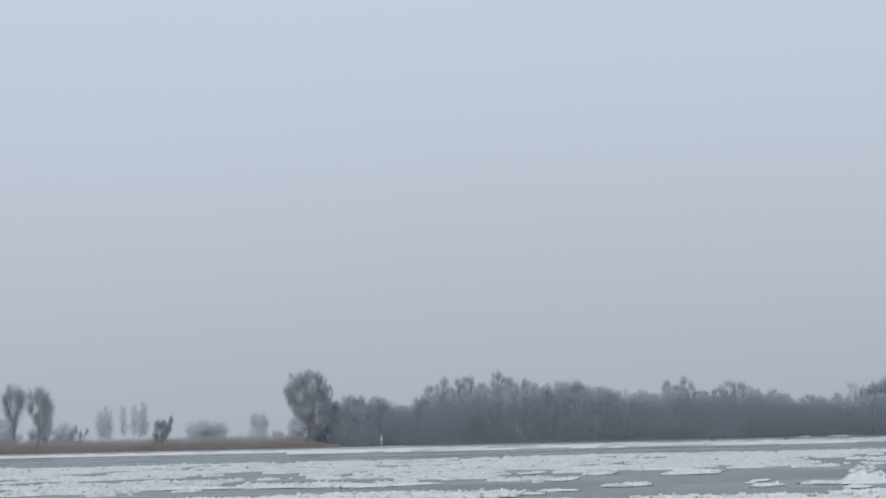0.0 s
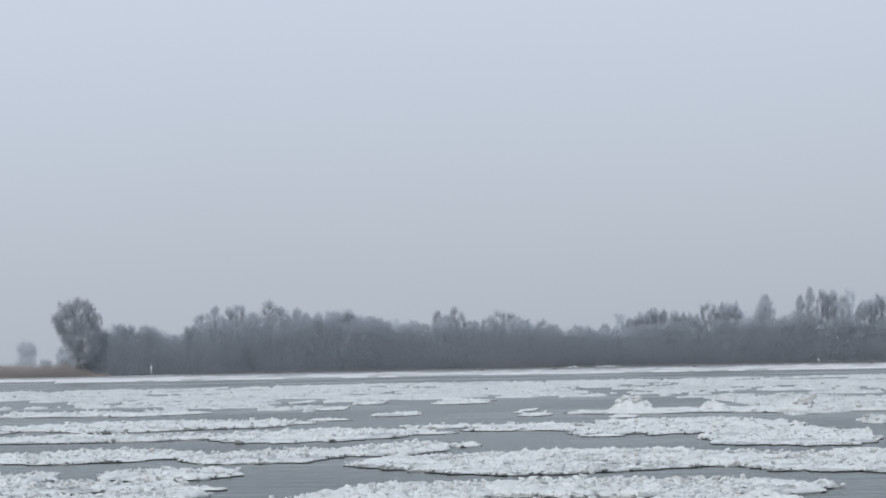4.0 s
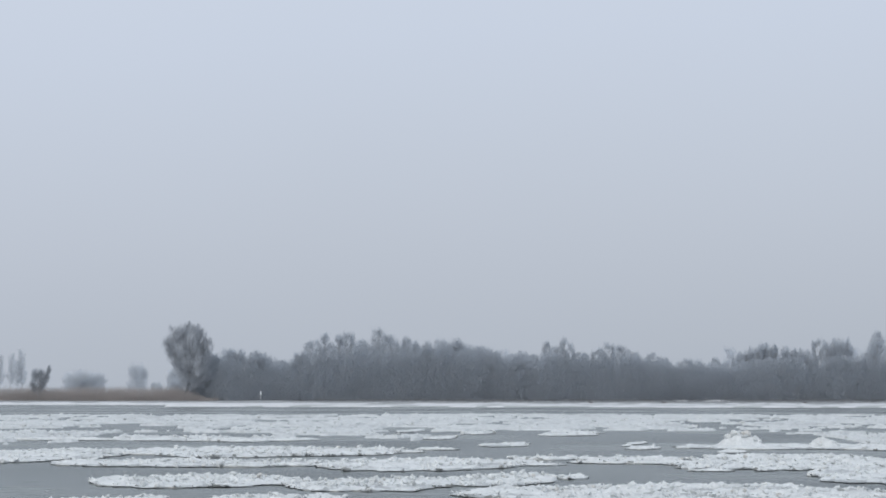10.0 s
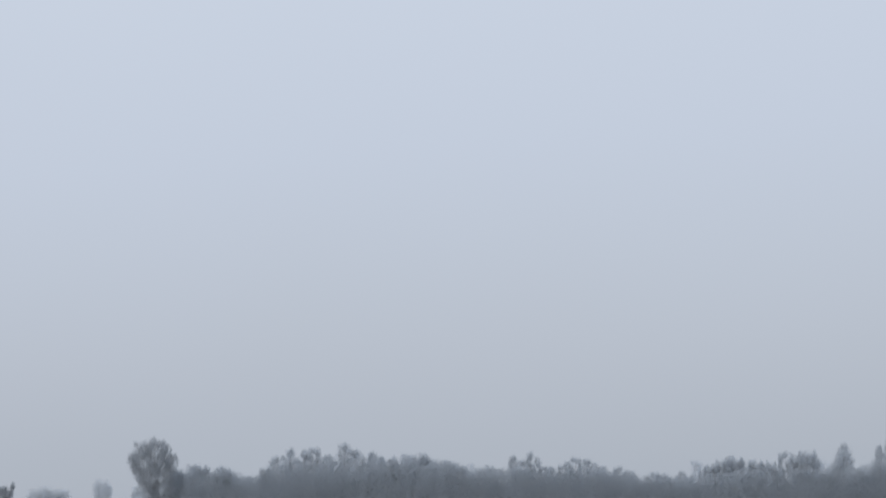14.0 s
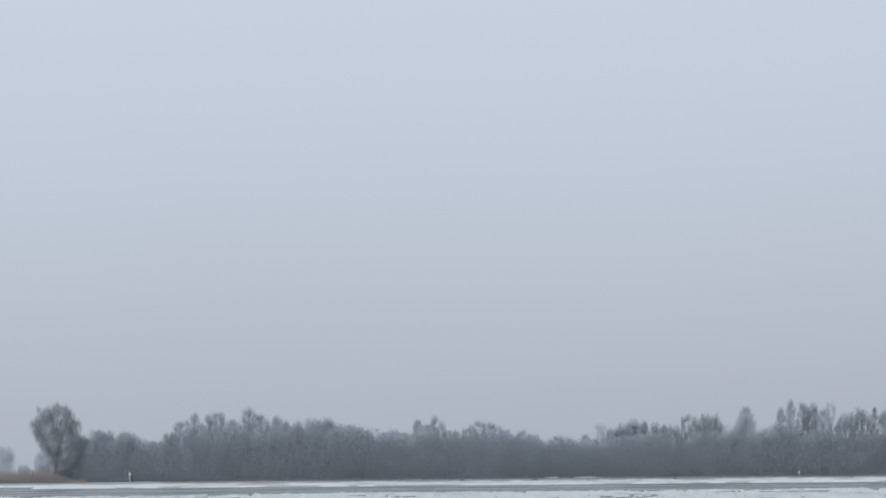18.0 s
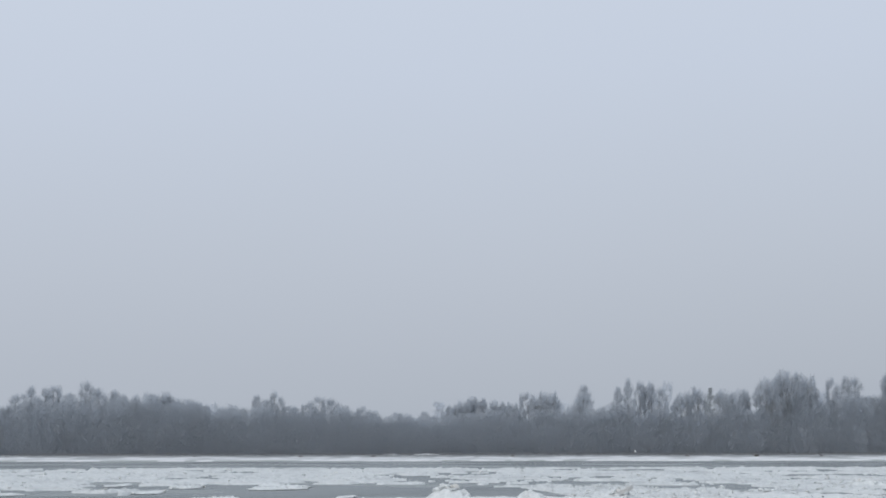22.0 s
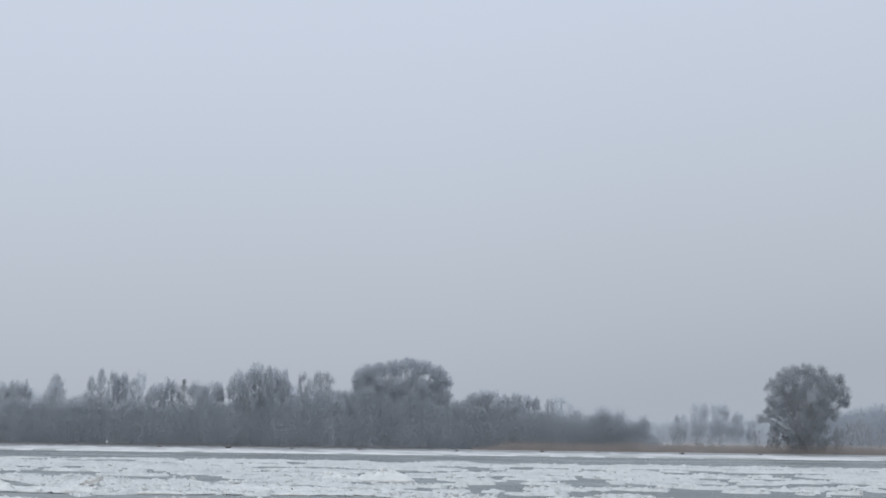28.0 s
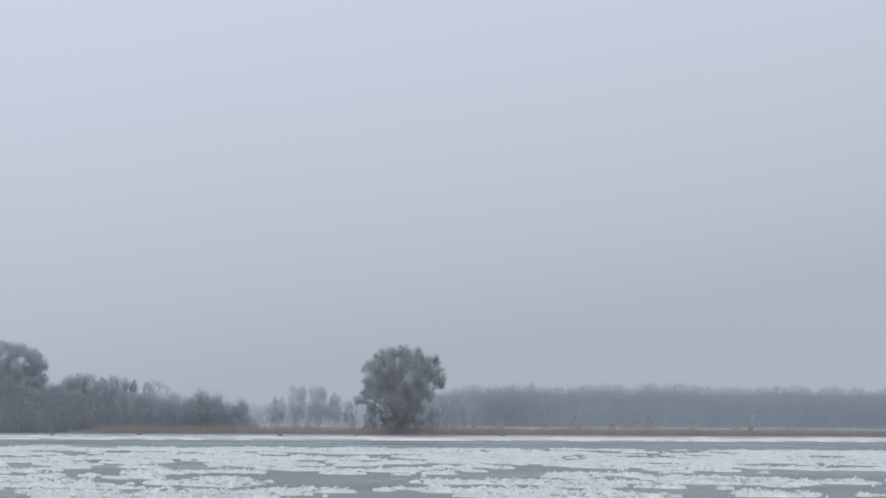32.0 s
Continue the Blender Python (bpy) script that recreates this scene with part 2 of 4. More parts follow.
# ---- ground, river ----
def ground_height(x, y):
    near = np.interp(y, [-4500, 5, 14, 30], [1.9, 1.9, -1.5, -1.5])
    far = np.interp(y, [440, BANK - 4, BANK + 1, BANK + 10, 4500], [-1.5, -0.4, 0.55, 0.8, 0.8])
    return np.where(y < 100, near, far) + np.where(y > BANK + 2, 0.25 * cloudy(x / 12, y / 12, 71), 0)


def grid_faces(nx, ny):
    i = np.arange(nx * ny).reshape(ny, nx)
    return np.stack([i[:-1, :-1], i[:-1, 1:], i[1:, 1:], i[1:, :-1]], -1).reshape(-1, 4)


gx = np.unique(np.r_[np.linspace(-4500, -400, 12), np.linspace(-400, 700, 221), np.linspace(700, 4500, 12)])
gy = np.unique(np.r_[-4500, -1000, -100, 0, 5, 8, 11, 14, 30, 200, 440, np.linspace(BANK - 6, BANK + 60, 45), np.linspace(BANK + 60, 1600, 25), 2500, 4500])
X, Y = np.meshgrid(gx, gy)
tagged(mesh_object("ground", np.stack([X, Y, ground_height(X, Y)], -1).reshape(-1, 3), grid_faces(len(gx), len(gy)), SOIL),
       "pale winter meadow along both river banks", "ground", kind="structure")
tagged(mesh_object("water", [(-4400, 7, 0), (4400, 7, 0), (4400, BANK, 0), (-4400, BANK, 0)], [(0, 1, 2, 3)], WATER),
       "dark grey cold river water with small ripples", "river", kind="structure")

# shore-fast ice along the far bank
sx = np.linspace(-330, 520, 851)
sv = np.linspace(0, 1, 15)
X, V = np.meshgrid(sx, sv)
edge = np.interp(sx, [-142, -130], [446, 407]) + 5 * cloudy(sx / 40, sx * 0, 5) + 3 * cloudy(sx / 7, sx * 0, 6)
Y = edge[None, :] * (1 - V) + (BANK + 0.5) * V
Z = np.where(V == 0, -0.1, 0.16 + 0.10 * cloudy(X / 5, Y / 9, 8) + 0.55 * (V > 0.9) * np.clip(cloudy(X / 3, Y / 3, 9, 4) + 0.1, 0, 1))
Y = np.where(V == sv[1], edge[None, :] + 0.3, Y)
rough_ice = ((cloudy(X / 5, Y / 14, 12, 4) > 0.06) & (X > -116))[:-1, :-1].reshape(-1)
tagged(mesh_object("shore_ice", np.stack([X, Y, Z], -1).reshape(-1, 3), grid_faces(len(sx), len(sv)), SHORE_SNOW, None, True, SLUSH_SHADE, rough_ice),
       "smooth snow-covered ice frozen to the far bank", "shore ice", kind="structure")


# ---- drifting ice ----
chunk_meshes = []
for k in range(6):
    bm = bmesh.new()
    bmesh.ops.create_icosphere(bm, subdivisions=1, radius=0.5)
    rng = random.Random(50 + k)
    for v in bm.verts:
        v.co = v.co * rng.uniform(0.7, 1.25)
        v.co.z *= rng.uniform(0.6, 0.9)
    me = bpy.data.meshes.new("ice_chunk")
    bm.to_mesh(me)
    bm.free()
    me.materials.append(DIRTY_ICE if k == 5 else SNOW_ICE)
    chunk_meshes.append(me)

ball = bmesh.new()
bmesh.ops.create_icosphere(ball, subdivisions=1, radius=0.5)
BALL = np.array([v.co[:] for v in ball.verts])
BALL_FACES = np.array([[v.index for v in f.verts] for f in ball.faces])
ball.free()


def brash_blocks(x, y, z, size, seed):
    """Many small broken ice blocks, tumbled at random, as one set of corners and faces."""
    r = np.random.default_rng(seed)
    n = len(x)
    c = BALL[None] * r.uniform(0.55, 1.45, (n, len(BALL), 1)) * r.uniform((0.8, 0.8, 0.4), (1.9, 1.5, 0.85), (n, 3))[:, None] * size[:, None, None]
    a, b = r.uniform(0, 6.28, n), r.normal(0, 0.4, n)
    ca, sa, cb, sb = np.cos(a)[:, None], np.sin(a)[:, None], np.cos(b)[:, None], np.sin(b)[:, None]
    u, v, w = c[..., 0], c[..., 1], c[..., 2]
    u, w = u * cb - w * sb, u * sb + w * cb
    verts = np.stack([u * ca - v * sa + x[:, None], u * sa + v * ca + y[:, None], w + z[:, None]], -1).reshape(-1, 3)
    faces = (BALL_FACES[None] + len(BALL) * np.arange(n)[:, None, None]).reshape(-1, 3)
    return verts, faces


floe_count = 0


def floe_surface(name, x, y, rx, ry, peak, seed, mat, parent=None, freeboard=0.075, dome=0.0, hollow_grey=1.0):
    """An irregular floe round the middle of its own axes, with a lumpy top and a thin steep rim."""
    step = max(0.06, 0.0025 * y if y < 80 else 0.003 * y)
    nr, ns = max(10, int(max(rx, ry) / step)), max(40, int(2 * math.pi * (rx + ry) / 2 / step))
    th = np.linspace(0, 2 * math.pi, ns, endpoint=False)
    wob = 1 + 0.55 * cloudy(np.cos(th) * 1.4 + 9, np.sin(th) * 1.4 + 9, seed, 5) + 0.35 * cloudy(np.cos(th) * 6 + 40, np.sin(th) * 6 + 40, seed + 2, 3)
    rho = np.r_[np.linspace(0.02, 0.97, nr), 1.0, 1.0, 0.97]
    R, T = np.meshgrid(rho, th, indexing="ij")
    Xl, Yl = R * rx * wob[None, :] * np.cos(T), R * ry * wob[None, :] * np.sin(T)
    inner = np.clip((1 - R) * max(rx, ry) / 0.35, 0, 1)
    loose = rubble(Xl + x, Yl + y, seed)
    Z = freeboard * (0.55 + 0.45 * inner) + peak * loose * (0.45 + 0.55 * inner)
    Z += dome * np.clip(1 - (R / 0.8) ** 2, 0, 1) * (0.8 + 0.6 * lumps((Xl + x) / 0.7, (Yl + y) / 0.7, seed + 4))
    Z[-2], Z[-1] = 0.045, -0.12
    Z[-3] *= 0.7
    i = np.arange(len(rho) * ns).reshape(len(rho), ns)
    j = np.roll(i, -1, axis=1)
    faces = np.stack([i[:-1], j[:-1], j[1:], i[1:]], -1).reshape(-1, 4)[:, ::-1]
    verts = np.stack([Xl, Yl, Z], -1).reshape(-1, 3)
    # low spots turn grey: slush, and shade painted in between the blocks
    wet = (loose < -0.1 + 0.12 * hollow_grey + 0.07 * np.clip(cloudy((Xl + x) / 1.3, (Yl + y) / 1.3, seed + 8, 2) * 2.5, -0.2, 1)).reshape(-1)
    return mesh_object(name, verts, faces[:, ::-1], mat, parent, True, SLUSH_SHADE, wet[faces].sum(1) >= 3)


def ice_floe(x, y, rx, ry, peak=1.0, label="", chunks=None):
    global floe_count
    floe_count += 1
    seed = 100 + floe_count * 7
    rng = random.Random(seed)
    small = rx < 1.5
    label = label or ("small flat snow-white ice floe drifting on grey water" if small else "snow-white ice floe of frozen lumpy brash with thin rim")
    ob = thing("ice_floe", label, "ice floe", x, y, 0, "drifting ice floes")
    floe_surface("slab", x, y, rx, ry, peak * (0.5 if small else 0.8 if y < 62 else 0.78), seed, SNOW_ICE, ob)
    dense = 42 if y < 62 else 18 if y < 90 else 6 if y < 125 else 1.2
    n = int(dense * 2.6 * rx * ry)
    if n > 6:
        g = np.random.default_rng(seed)
        a, r = g.uniform(0, 2 * math.pi, n), np.where(g.random(n) < 0.36, g.uniform(0.955, 1.01, n), np.sqrt(g.random(n)) * 0.995)
        wob = 1 + 0.55 * cloudy(np.cos(a) * 1.4 + 9, np.sin(a) * 1.4 + 9, seed, 5) + 0.35 * cloudy(np.cos(a) * 6 + 40, np.sin(a) * 6 + 40, seed + 2, 3)
        bx, by = rx * r * wob * np.cos(a), ry * r * wob * np.sin(a)
        on = cloudy((bx + x) / 1.6, (by + y) / 1.6, seed + 8, 2) < 0.12
        bx, by = bx[on], by[on]
        size = (0.04 + 0.15 * g.random(len(bx)) ** 4) * (1.0 if y < 62 else 1.2 if y < 90 else 1.5)
        v, f = brash_blocks(bx, by, 0.07 + np.clip((0.995 - r[on]) * 3, 0.1, 1) * (0.03 + 0.66 * peak * rubble(bx + x, by + y, seed)) + 0.15 * size, size, seed)
        tagged(mesh_object("brash", v, f, SNOW_ICE, ob, False), kind="stuff")
    if chunks is None:
        chunks = int(min(46, 2.2 * rx * ry) if y < 90 else min(18, 0.5 * rx * ry) if y < 125 else 0)
    for _ in range(chunks):
        a, r = rng.uniform(0, 6.28), rng.random() ** 0.5 * 0.72
        c = new("ice_chunk", rng.choice(chunk_meshes))
        c.parent = ob
        size = rng.uniform(0.07, 0.19) * (1.5 if rng.random() < 0.12 else 1)
        c.location = (rx * r * math.cos(a), ry * r * math.sin(a), 0.14 + 0.25 * size + rng.uniform(0, 0.06))
        c.rotation_euler = (rng.uniform(-0.6, 0.6), rng.uniform(-0.6, 0.6), rng.uniform(0, 6))
        c.scale = (size * rng.uniform(0.8, 1.8), size, size)
    return ob


ice_floe(-18.3, 48.0, 2.8, 2.1)
ice_floe(-14.7, 48.4, 2.6, 2.9)
ice_floe(-11.7, 48.8, 1.0, 0.6)
ice_floe(-20.3, 62.7, 1.8, 3.3)
ice_floe(-18.1, 63.4, 1.5, 1.8)
ice_floe(-21.0, 54.9, 1.5, 1.0)
ice_floe(-25.4, 63.6, 1.8, 1.0)
ice_floe(-23.3, 65.3, 1.7, 5.3)
ice_floe(-20.6, 58.2, 1.3, 2.4)
ice_floe(-16.8, 57.6, 1.9, 3.1)
ice_floe(-18.8, 69.7, 2.1, 2.9)
ice_floe(-15.9, 62.0, 0.9, 0.4)
ice_floe(-11.7, 54.6, 1.0, 1.4)
ice_floe(-10.3, 58.1, 1.5, 4.8)
ice_floe(-8.5, 59.0, 1.4, 4.4)
ice_floe(-6.9, 54.1, 1.0, 1.2)
ice_floe(-6.2, 62.7, 1.7, 1.5)
ice_floe(-4.7, 54.5, 0.9, 0.7)
ice_floe(-4.2, 62.0, 0.8, 0.7)
ice_floe(-1.7, 62.3, 2.1, 1.0)
ice_floe(-1.5, 54.1, 1.9, 2.5)
ice_floe(-2.8, 47.6, 3.0, 0.7)
ice_floe(-3.5, 43.5, 2.8, 1.2)
ice_floe(-2.0, 45.3, 3.0, 1.4)
ice_floe(-0.9, 50.1, 2.4, 2.4)
ice_floe(-25.4, 83.6, 3.9, 4.6)
ice_floe(-18.5, 82.1, 3.1, 5.5)
ice_floe(-14.5, 87.3, 1.9, 5.3)
ice_floe(-21.1, 103.8, 4.4, 7.5)
ice_floe(-43.2, 113.5, 4.3, 11.2)
ice_floe(-31.4, 103.8, 6.7, 4.6)
ice_floe(-33.2, 122.2, 7.5, 8.8)
ice_floe(-41.1, 93.5, 2.2, 0.7)
ice_floe(-48.3, 112.9, 5.1, 3.7)
ice_floe(-56.2, 149.5, 7.0, 1.7)
ice_floe(-44.2, 150.6, 6.1, 4.1)
ice_floe(-41.7, 147.6, 1.8, 2.2)
ice_floe(-16.1, 105.2, 1.3, 1.4)
ice_floe(-11.9, 108.9, 3.1, 1.7)
ice_floe(-7.8, 98.9, 0.9, 0.7)
ice_floe(-6.8, 109.5, 1.4, 2.4)
ice_floe(-25.4, 129.7, 1.2, 0.7)
ice_floe(-54.1, 105.7, 3.2, 12.7)
ice_floe(-7.0, 75.9, 6.4, 7.5)
ice_floe(-3.5, 60.0, 4.5, 3.6)
ice_floe(-4.7, 109.9, 5.2, 10.7)
ice_floe(0.3, 94.7, 3.3, 8.6)
ice_floe(2.0, 73.6, 3.4, 6.4)
ice_floe(7.6, 85.8, 3.4, 11.3)
ice_floe(-23.7, 170.5, 2.2, 3.5)
ice_floe(-31.3, 175.3, 1.1, 3.8)
ice_floe(-15.9, 140.1, 0.3, 1.3)
ice_floe(-38.5, 186.7, 0.6, 2.4)
ice_floe(-30.1, 155.5, 0.5, 1.7)
ice_floe(-8.8, 127.4, 0.8, 1.4)
ice_floe(-38.0, 182.5, 0.7, 4.0)
ice_floe(-35.6, 191.5, 1.5, 4.0)
ice_floe(-32.2, 180.2, 1.1, 4.0)
ice_floe(-30.9, 158.3, 0.9, 3.9)
ice_floe(-24.6, 179.5, 2.1, 4.0)
ice_floe(-16.0, 145.9, 0.5, 3.2)
ice_floe(-14.4, 134.2, 0.9, 2.7)
ice_floe(-8.8, 102.8, 0.7, 1.6)
ice_floe(-23.3, 139.4, 1.5, 3.0)
ice_floe(-16.9, 113.6, 1.6, 2.0)
ice_floe(-12.7, 113.5, 2.8, 2.0)
ice_floe(-12.3, 90.0, 0.6, 1.2)

# hummock of stranded ice on a shoal, and the ice pressed against it
ice_floe(-8.0, 138.5, 5.2, 5.0, 1.1, "long ice floe stranded round a rubble hummock")
ice_floe(2.5, 138.0, 7.5, 6.0, 1.5, "broad stranded floe of piled brash ice")
ice_floe(13.0, 141.0, 8.0, 9.0, 1.4, "broad stranded floe of piled brash ice")


def ice_hummock(x, y, w, h, seed, label):
    ob = thing("ice_hummock", label, "ice pile", x, y, 0, "ice hummocks")
    rng = random.Random(seed)
    floe_surface("mound", x, y, w, w * 1.1, 1.2, seed, SNOW_ICE, ob, 0.2, h, 0.0)
    for k in range(22):
        r = rng.random() ** 0.7 * w * 0.8
        a = rng.uniform(0, 6.28)
        c = new("ice_block", chunk_meshes[k % 6])
        c.parent = ob
        size = rng.uniform(0.2, 0.5)
        c.location = (r * math.cos(a), r * math.sin(a), 0.22 + max(0, 1 - (r / w / 0.8) ** 2) * h * rng.uniform(0.9, 1.3))
        c.rotation_euler = (rng.uniform(-0.7, 0.7), rng.uniform(-0.7, 0.7), rng.uniform(0, 6))
        c.scale = (size * 1.5, size, size * 0.8)
    return ob


ice_hummock(-9.1, 137.5, 1.5, 0.62, 11, "hummock of piled ice blocks stained with silt")
ice_hummock(-4.2, 136.5, 1.0, 0.25, 12, "low hummock of piled white ice blocks")
ice_hummock(23.0, 174.0, 2.2, 0.55, 14, "ridge of piled white ice in the drifting field")
ice_hummock(19.4, 177.0, 1.6, 0.25, 15, "low hummock of piled white ice blocks")
slab_pile = ice_hummock(0.7, 134.0, 1.7, 0.35, 13, "hummock of broken ice with a tilted silty slab")
bm = bmesh.new()
bmesh.ops.create_grid(bm, x_segments=6, y_segments=4, size=0.5)
rng = random.Random(8)
for v in bm.verts:
    v.co += Vector((rng.uniform(-0.06, 0.06), rng.uniform(-0.08, 0.08), rng.uniform(-0.05, 0.05)))
bmesh.ops.solidify(bm, geom=bm.faces[:], thickness=0.22)
me = bpy.data.meshes.new("tilted_slab")
bm.to_mesh(me)
bm.free()
me.materials.append(material("mud_stained_ice", (0.38, 0.385, 0.385), (0.58, 0.585, 0.58), 1.2, 0.7, 0.5, 5))
slab = new("tilted_slab", me)
slab.parent = slab_pile
slab.location, slab.rotation_euler, slab.scale = (0.15, -0.3, 0.62), (radians(-8), radians(-27), radians(12)), (1.5, 1.0, 1.0)


def pack_ice(name, az0, az1, d0, d1, step_az, rows, seed, label):
    """Brash ice drifting in broad fields, with open leads."""
    az = np.radians(np.arange(az0, az1 + step_az / 2, step_az))
    d = d0 * (d1 / d0) ** np.linspace(0, 1, rows)
    A, D = np.meshgrid(az, d)
    x, y = D * np.sin(A), D * np.cos(A)
    deg = np.degrees(A)
    near = np.interp(deg, [-40, -12, -9, -6, -2, 0.5, 3, 8, 17, 22, 40], [140, 150, 192, 192, 176, 119, 107, 102, 99, 92, 88]) + 10 * cloudy(x / 12, y / 12, seed)
    far = np.interp(deg, [-40, 40], [292, 302]) + 26 * cloudy(x / 25, y / 60, seed + 1)
    cover = np.interp(deg, [-40, -14, -6, 0, 8, 40], [0.02, 0.05, 0.15, 0.0, -0.08, -0.13])
    far_leads = 0.6 * cloudy(x / 9, y / 18, seed + 2, 3) + 0.75 * cloudy(x / 2.4, y / 6, seed + 3, 2) + 0.35 * cloudy(x / 1.1, y / 3, seed + 7, 2) + 0.95 * cloudy(x / 5, y / 9, seed + 11, 2)
    near_leads = 0.55 * cloudy(x / 12, y / 8, seed + 4, 3) + 0.6 * cloudy(x / 2.6, y / 3, seed + 5, 2) + 0.3 * cloudy(x / 0.8, y / 1.2, seed + 6, 2) + 0.6 * cloudy(x / 4, y / 6, seed + 12, 2)
    w = np.clip((D - 95) / 70, 0, 1)
    m = cover + w * far_leads + (1 - w) * near_leads - np.interp(D, [176, 230], [0.30, 0.0]) * np.interp(deg, [-15, -12, -3, 0], [0.4, 1, 1, 0])
    m = m + np.interp(D, [120, 210, 250], [0, 0.02, 0.09]) * np.interp(deg, [2, 6], [0, 1])
    m = np.minimum(m, np.minimum(D - near, far - D) / 14)
    rise = np.clip(m / 0.02, -1, 1)
    loose = rubble(x, y, seed)
    z = np.where(rise > 0, 0.08 + 0.05 * rise + np.interp(D, [80, 150, 220], [1.1, 1.05, 0.8]) * loose * np.clip(m / 0.06, 0.25, 1), -0.12 + 0.1 * rise)
    # hollows of the field coloured grey, as slush and as painted shade
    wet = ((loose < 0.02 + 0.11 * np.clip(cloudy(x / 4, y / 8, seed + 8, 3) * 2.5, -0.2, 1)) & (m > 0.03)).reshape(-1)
    g = np.random.default_rng(seed + int(az0 * 10 + 300))
    pick = g.choice(m.size, int(m.size * 0.12), replace=False)
    pick = pick[(m.reshape(-1)[pick] > 0.02) & (g.random(len(pick)) < np.interp(D.reshape(-1)[pick], [120, 185], [1, 0.15]))]
    px, py, pz, pd = (q.reshape(-1)[pick] for q in (x, y, z, D))
    bv, bf = brash_blocks(px, py, pz + 0.02, (0.08 + 0.18 * g.random(len(px)) ** 2) * np.interp(pd, [70, 200], [1, 1.6]), seed)
    keep = (m > -0.06).reshape(-1)
    f = grid_faces(len(az), rows)
    f = f[keep[f].any(axis=1)]
    used = np.unique(f)
    remap = np.zeros(keep.size, np.int64)
    remap[used] = np.arange(len(used))
    verts = np.stack([x, y, z], -1).reshape(-1, 3)[used]
    hollow_grey = wet[f].sum(1) >= 3
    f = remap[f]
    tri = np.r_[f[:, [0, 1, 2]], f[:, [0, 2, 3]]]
    marked = np.r_[hollow_grey, hollow_grey, np.zeros(len(bf), bool)]
    return tagged(mesh_object(name, np.r_[verts, bv], np.r_[tri, bf + len(verts)], PACK_SNOW, None, True, SLUSH_SHADE, marked), label, "pack ice", kind="stuff")


pack_ice("pack_ice", -27, -1.97, 128, 318, 0.05, 165, 31, "broad band of white brash ice drifting in midstream")
pack_ice("pack_ice", -1.97, 32, 72, 318, 0.05, 330, 31, "field of broken white brash ice with narrow leads")


# ---- trees ----
def cones(p0, p1, r, sides=3):
    """Tapered twigs that end in a point."""
    n = len(p0)
    d = p1 - p0
    d /= np.linalg.norm(d, axis=1, keepdims=True) + 1e-9
    a = np.cross(d, np.where(np.abs(d[:, 2:3]) < 0.9, [[0, 0, 1.0]], [[1.0, 0, 0]]))
    a /= np.linalg.norm(a, axis=1, keepdims=True) + 1e-9
    b = np.cross(d, a)
    ang = np.arange(sides) * 2 * math.pi / sides
    ring = p0[:, None] + r[:, None, None] * (np.cos(ang)[None, :, None] * a[:, None] + np.sin(ang)[None, :, None] * b[:, None])
    verts = np.concatenate([ring, p1[:, None]], 1).reshape(-1, 3)
    base = np.arange(n)[:, None] * (sides + 1)
    k = np.arange(sides)
    f = np.stack([base + k, base + (k + 1) % sides, base + sides + 0 * k], -1).reshape(-1, 3)
    return verts, f


def tubes(lines, sides=5):
    """Tapered limbs: each line is (points, radii)."""
    vs, fs, at = [], [], 0
    for pts, rad in lines:
        pts = np.asarray(pts)
        d = np.gradient(pts, axis=0)
        d /= np.linalg.norm(d, axis=1, keepdims=True) + 1e-9
        a = np.cross(d, np.where(np.abs(d[:, 2:3]) < 0.9, [[0, 0, 1.0]], [[1.0, 0, 0]]))
        a /= np.linalg.norm(a, axis=1, keepdims=True) + 1e-9
        b = np.cross(d, a)
        ang = np.arange(sides) * 2 * math.pi / sides
        ring = pts[:, None] + np.asarray(rad)[:, None, None] * (np.cos(ang)[None, :, None] * a[:, None] + np.sin(ang)[None, :, None] * b[:, None])
        i = at + np.arange(len(pts) * sides).reshape(len(pts), sides)
        j = np.roll(i, -1, axis=1)
        fs.append(np.stack([i[:-1], j[:-1], j[1:], i[1:]], -1).reshape(-1, 4))
        vs.append(ring.reshape(-1, 3))
        at += ring.shape[0] * sides
    return np.concatenate(vs), np.concatenate(fs)


def bow(p, q, lift, n, rng, wob):
    """A curved line from p to q that first climbs, then leans out."""
    p, q = np.asarray(p, float), np.asarray(q, float)
    c = p + (q - p) * np.array([1 - lift, 1 - lift, lift])
    s = np.linspace(0, 1, n)[:, None]
    pts = (1 - s) ** 2 * p + 2 * s * (1 - s) * c + s * s * q
    pts[1:-1] += rng.normal(0, wob, (n - 2, 3))
    return pts


